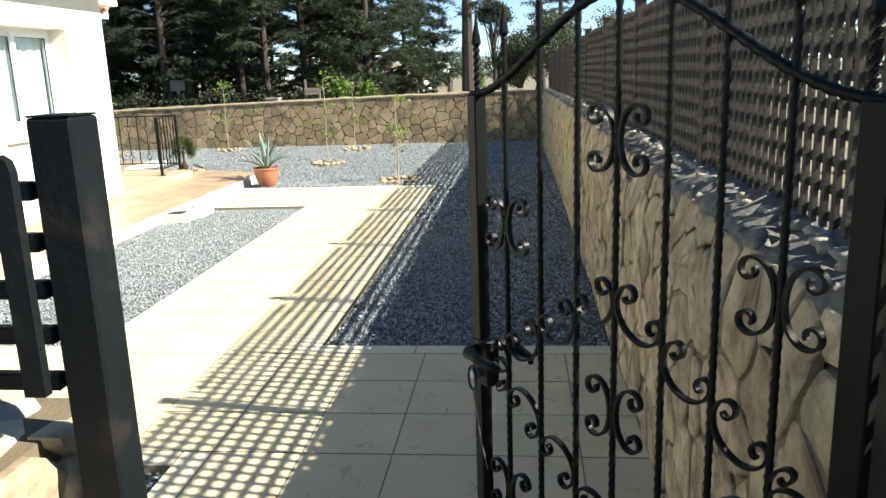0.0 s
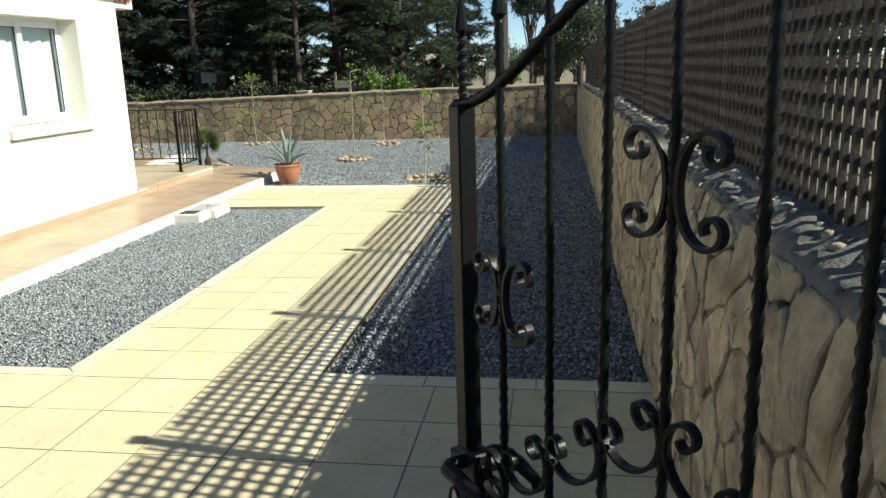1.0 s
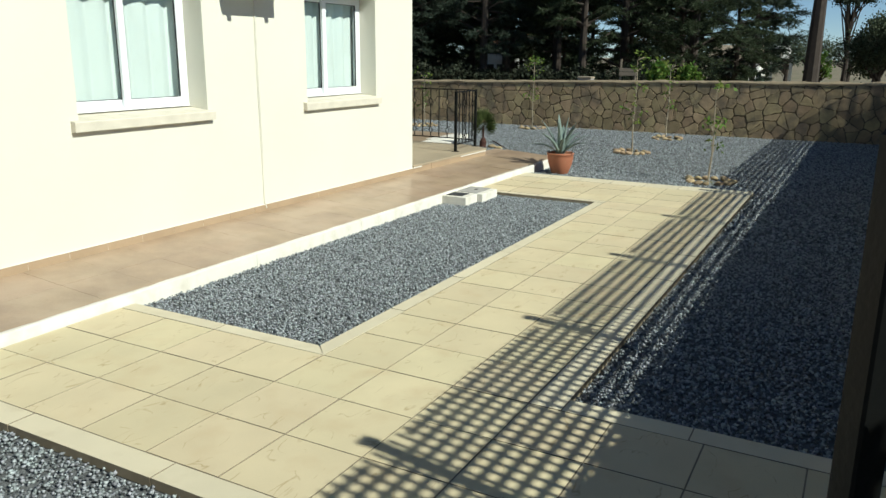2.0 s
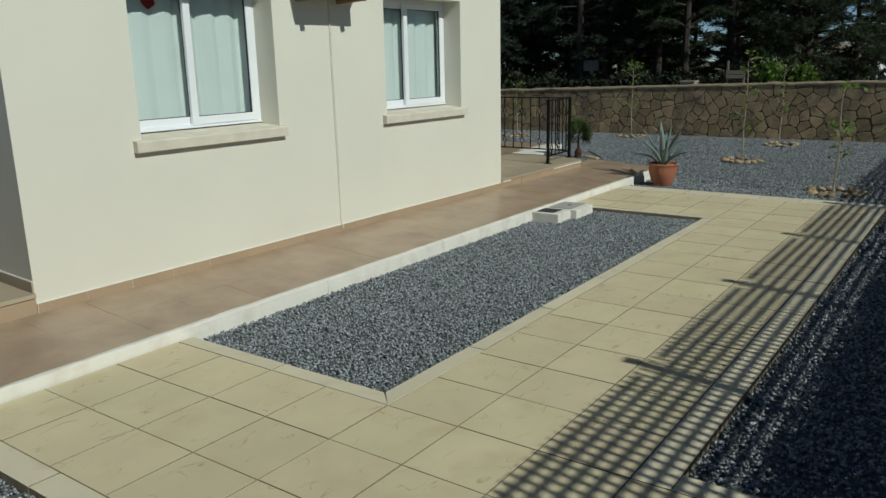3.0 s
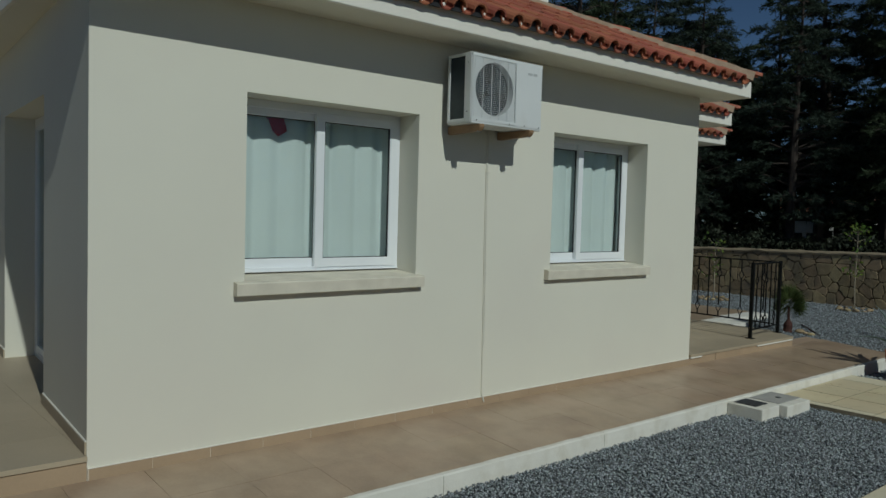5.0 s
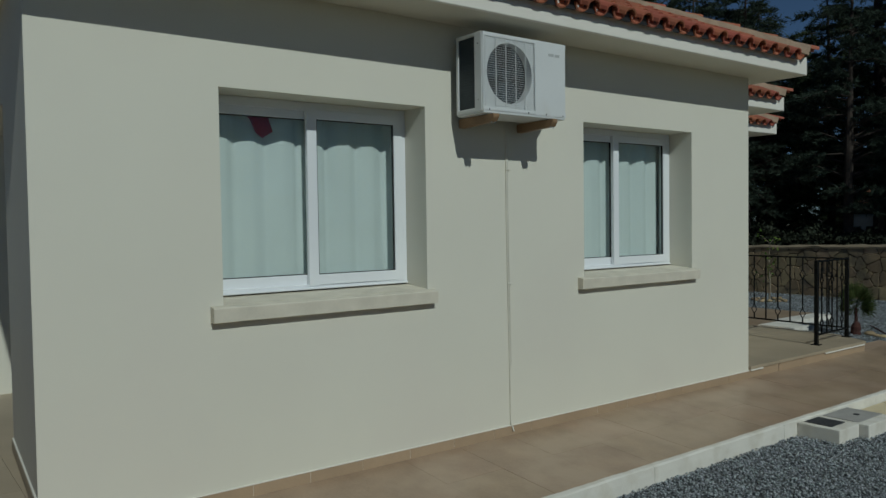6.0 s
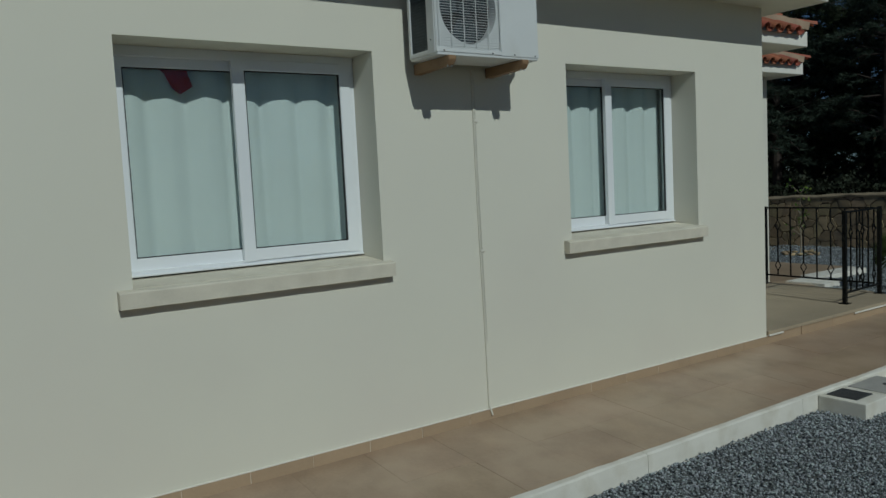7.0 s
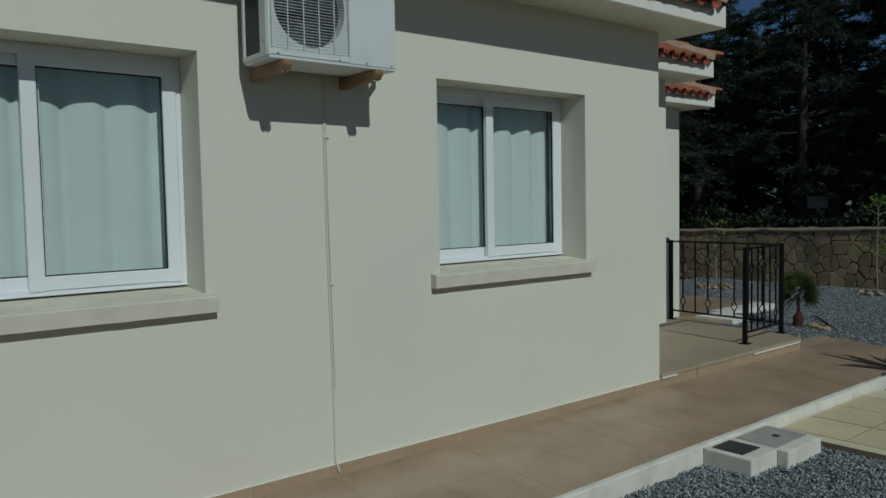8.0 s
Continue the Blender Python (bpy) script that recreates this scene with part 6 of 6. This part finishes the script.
for row, (y, x0, x1, step) in enumerate(((20.3, -27.0, -11.5, 2.9), (23.0, -29.0, -11.5, 2.8), (26.0, -31.0, -8.0, 2.9), (29.5, -33.0, -4.6, 2.5), (34.0, -36.0, -3.4, 2.6))):
    x = x0
    while x < x1:
        px, py = x + g.uniform(-0.6, 0.6), y + g.uniform(-0.8, 0.8)
        if py > 25.2 or abs(px + 8.65 + 0.479 * (py - 20.3)) > 0.9:
            spots.append((px, py))
            young += [len(spots) - 1] if y == 34.0 else []
        x += step * g.uniform(0.8, 1.25)
for k, (x, y) in enumerate(spots):
    m = pose(x, y, -0.3, 0, 0, g.uniform(0, 360)) @ Matrix.Scale(g.uniform(0.85, 1.2) * (0.55 if k in young else 1.0), 4)
    src = pines[2 if k in young else k % 3]
    if k < 3:
        src.matrix_basis = m
    else:
        ob = copy_thing(src, pose(0, 0, 0))
        ob.matrix_basis = m
small = copy_thing(pines[2], pose(0, 0, 0))
small.matrix_basis = pose(-2.35, 32.0, -0.3, 0, 0, 140) @ Matrix.Scale(0.74, 4)
back = needle_tree("pine_tree", "dense dark conifer deep in the wood", 11.0, 29, 0.8, 2.6, PINEBLUE, 15000, 0.9, 0.14, 0.3, 0.6, 2.0)
back.matrix_basis = pose(-37.0, 37.5, -0.3)
for k in range(1, 15):
    tree = copy_thing(back, pose(0, 0, 0))
    tree.matrix_basis = pose(-37.0 + k * 2.45 + g.uniform(-0.5, 0.5), 37.5 + g.uniform(-1.2, 1.2), -0.3, 0, 0, g.uniform(0, 360)) @ Matrix.Scale(g.uniform(0.8, 1.1), 4)


def broad_tree(label, x, y, height, radius, seed, material, count, middle=0.62, tall=0.36):
    """A broad-leaved tree: trunk, forking limbs and a loose crown of leaves in clumps round its middle."""
    g = random.Random(seed)
    gn = np.random.default_rng(seed)
    t = thing("broadleaf_tree", label, "tree", "leafy trees beyond the garden", at=(x, y, -0.3))
    limb = bmesh.new()
    tube(limb, [(0, 0, 0), (0.05, 0.03, height * 0.25), (0, 0, height * middle * 0.8)], 0.14, 8, [1.2, 0.9, 0.6])
    centres = []
    for k in range(26):
        a, e = g.uniform(0, 6.28), g.uniform(-0.4, 1.4)
        grow = g.uniform(0.75, 1.05)
        c = Vector((math.cos(a) * math.cos(e) * radius * grow, math.sin(a) * math.cos(e) * radius * grow, height * middle + math.sin(e) * height * tall * grow))
        root = Vector((0, 0, height * middle * g.uniform(0.35, 0.8)))
        tube(limb, [root, root.lerp(c, 0.6), c], 0.05, 5, [1, 0.6, 0.2])
        centres.append(tuple(c))
    part("trunk", limb, BARK, t)
    C = np.array(centres)
    pick = gn.integers(0, len(C), count)
    core = np.array((0, 0, height * middle))
    c = core + (C[pick] - core) * gn.uniform(0.7, 1.05, (count, 1)) + gn.normal(0, radius * 0.17, (count, 3)) * (1, 1, min(1.0, height * tall / radius))
    d = gn.normal(size=(count, 3))
    d /= np.linalg.norm(d, axis=1)[:, None]
    s = np.cross(d, gn.normal(size=(count, 3)))
    s /= np.linalg.norm(s, axis=1)[:, None]
    L = gn.uniform(0.08, 0.17, count)[:, None]
    v = np.stack([c, c + d * L * 0.5 + s * L * 0.3, c + d * L, c + d * L * 0.5 - s * L * 0.3], 1).reshape(-1, 3)
    part("crown", quick_mesh("crown", v, 4, material), None, t)


broad_tree("dark grey-green olive tree beyond the garden wall", 2.95, 36.0, 3.9, 1.25, 49, OLIVE, 9000, 0.52, 0.40)
broad_tree("grey-green olive tree beyond the garden wall", 4.6, 34.0, 4.6, 1.7, 41, OLIVE, 7500)
broad_tree("grey-green olive tree beyond the garden wall", 6.9, 30.0, 4.2, 1.8, 42, OLIVE, 7500)
broad_tree("umbrella-crowned pine in the distance", 1.33, 46.0, 6.1, 1.05, 43, PINEBLUE, 9000, 0.86, 0.13)
broad_tree("leafy tree behind the lattice fence", 8.5, 3.5, 4.2, 2.0, 44, OLIVE, 6500)
broad_tree("leafy tree behind the lattice fence", 9.0, 10.0, 4.6, 2.1, 45, OLIVE, 6500)
broad_tree("leafy tree behind the lattice fence", 9.5, 17.5, 4.8, 2.1, 46, OLIVE, 6500)
g = random.Random(58)
for k in range(15):
    broad_tree("low dark tree on the far skyline", -4.5 + k * 1.75 + g.uniform(-0.5, 0.5), 56.0 + g.uniform(-3, 5), g.uniform(2.8, 3.9), 1.6, 60 + k, OLIVE if k % 3 else PINEBLUE, 2600)
# added shrubs; their near-black leaves stand for the shade under the trees
g = random.Random(83)
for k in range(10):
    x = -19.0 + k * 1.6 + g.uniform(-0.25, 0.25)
    broad_tree("low shrub added to fill the dark band beneath the conifers", x, 22.4 + g.uniform(-0.4, 0.5), g.uniform(1.45, 1.8), 0.95, 84 + k, DARKLEAF, 2600)
broad_tree("bright green leafy shrub behind the garden wall", -2.85, 20.6, 1.9, 0.40, 47, SHRUB, 1300)
broad_tree("bright green leafy shrub behind the garden wall", -2.1, 20.7, 1.85, 0.40, 48, SHRUB, 1300)
broad_tree("yellow-green shrub in the distance", 0.35, 40.0, 2.3, 0.55, 50, SHRUB, 1300)

# ---- far things beyond the wall ----


def far_house(label, x, y, w, d, h, turn, roof_mat):
    hs = thing("distant_house", label, "house", at=(x, y, -0.3), turn=turn)
    wins = [(-w / 2 + 0.5, -w / 2 + 1.2, 0.9, 1.9), (w / 2 - 1.3, w / 2 - 0.5, 0.9, 1.9)]
    part("wall", pierced(bmesh.new(), -w / 2, w / 2, 0, h, wins, lambda u, v, q: (u, -d / 2 + q, v), 0.2), WHITEWALL, hs)
    part("wall", boxes((-w / 2, w / 2, d / 2 - 0.2, d / 2, 0, h), (-w / 2, -w / 2 + 0.2, -d / 2 + 0.2, d / 2 - 0.2, 0, h), (w / 2 - 0.2, w / 2, -d / 2 + 0.2, d / 2 - 0.2, 0, h)), WHITEWALL, hs)
    bm = bmesh.new()
    a = [bm.verts.new(p) for p in ((-w / 2 - 0.3, -d / 2 - 0.3, h), (w / 2 + 0.3, -d / 2 - 0.3, h), (w / 2 + 0.3, d / 2 + 0.3, h), (-w / 2 - 0.3, d / 2 + 0.3, h), (-w / 2 - 0.3, 0, h + 0.8), (w / 2 + 0.3, 0, h + 0.8))]
    for f in ((0, 1, 5, 4), (2, 3, 4, 5), (0, 4, 3), (1, 2, 5), (0, 3, 2, 1)):
        bm.faces.new([a[k] for k in f])
    part("roof", bm, roof_mat, hs)
    for u0, u1, v0, v1 in wins:
        wn_ = part("window", pierced(bmesh.new(), u0 + 0.005, u1 - 0.005, v0, v1 - 0.005, [(u0 + 0.07, u1 - 0.07, v0 + 0.07, v1 - 0.07)], lambda u, v, q: (u, -d / 2 + 0.08 + q, v), 0.05), PVC, hs)
        part("pane", boxes((u0 + 0.07, u1 - 0.07, -d / 2 + 0.1, -d / 2 + 0.11, v0 + 0.07, v1 - 0.07)), DARK, wn_)


far_house("small white house with a low roof among the trees", -17.5, 43.0, 5.0, 5.0, 2.6, 10, FARROOF)
far_house("small white house with a low roof in the distance", -3.6, 41.0, 1.9, 3.0, 1.8, -12, PLANK)

van = thing("caravan", "white caravan parked beneath the trees", "caravan", at=(-11.55, 27.5, -0.3), turn=24)
part("body", boxes((-0.55, 0.55, -0.9, 0.9, 0.45, 2.05), bevel=0.18, seg=3), WHITEWALL, van)
for x in (-0.42, 0.08):
    part("window", boxes((x, x + 0.36, -0.912, -0.902, 1.2, 1.62), bevel=0.003), GASKET, van)
for x in (-0.35, 0.35):
    bm = lathe(bmesh.new(), [(0.2, -0.08), (0.31, -0.07), (0.31, 0.07), (0.2, 0.08)], 20)
    bmesh.ops.transform(bm, matrix=pose(x, -0.8, 0.31, 90, 0, 0), verts=bm.verts[:])
    part("wheel", bm, GASKET, van)

shed = thing("timber_rack", "rough grey timber rack standing behind the wall", "rack", at=(-3.5, 19.3, -0.3))
for x, h in ((-0.24, 1.95), (0.19, 1.72)):
    part("upright", boxes((x - 0.025, x + 0.025, -0.025, 0.025, 0, h)), PLANK, shed)
for z in (1.53, 1.645):
    part("plank", boxes((-0.27, 0.23, -0.05, -0.026, z - 0.05, z + 0.05)), PLANK, shed)
crate = thing("storage_box", "pale grey storage box beneath the conifers", "box", at=(-5.52, 21.55, -0.3))
part("box_body", boxes((-0.22, 0.22, -0.2, 0.2, 0, 1.30), bevel=0.02, seg=2), CONCLID, crate)
part("lid", boxes((-0.235, 0.235, -0.215, 0.215, 1.301, 1.36), bevel=0.012, seg=2), PLANK, crate)
g = random.Random(77)
for k in range(16):
    s = g.uniform(0.14, 0.3)
    ob = new("rubble_stone", lump((s, s * 0.9, s * 0.7), g, RUBBLE))
    tagged(ob, "rough stone on a heap behind the garden wall", "stone", "rubble heap")
    ob.matrix_basis = pose(-1.3 + g.uniform(-0.8, 0.9), 20.6 + g.uniform(-0.3, 0.5), -0.3 + s * 0.4 + (k % 4) * 0.33, g.uniform(0, 90), 0, g.uniform(0, 90))
heap = tagged(part("earth_heap", lathe(bmesh.new(), [(1.7, 0), (1.3, 0.6), (0.8, 1.1), (0.25, 1.35)], 18, (-1.3, 21.0, -0.32)), EARTH), "low heap of brown earth behind the wall", "heap")
mast = thing("water_tank_stand", "steel stand with a white water tank in the distance", "water tank", at=(-1.75, 44.0, -0.3))
for x in (-0.5, 0.5):
    for y in (-0.5, 0.5):
        part("leg", boxes((x - 0.04, x + 0.04, y - 0.04, y + 0.04, 0, 1.9)), STEEL, mast)
part("tank", lathe(bmesh.new(), [(0.40, 1.9), (0.45, 1.95), (0.45, 2.5), (0.38, 2.6)], 20), WHITEWALL, mast)
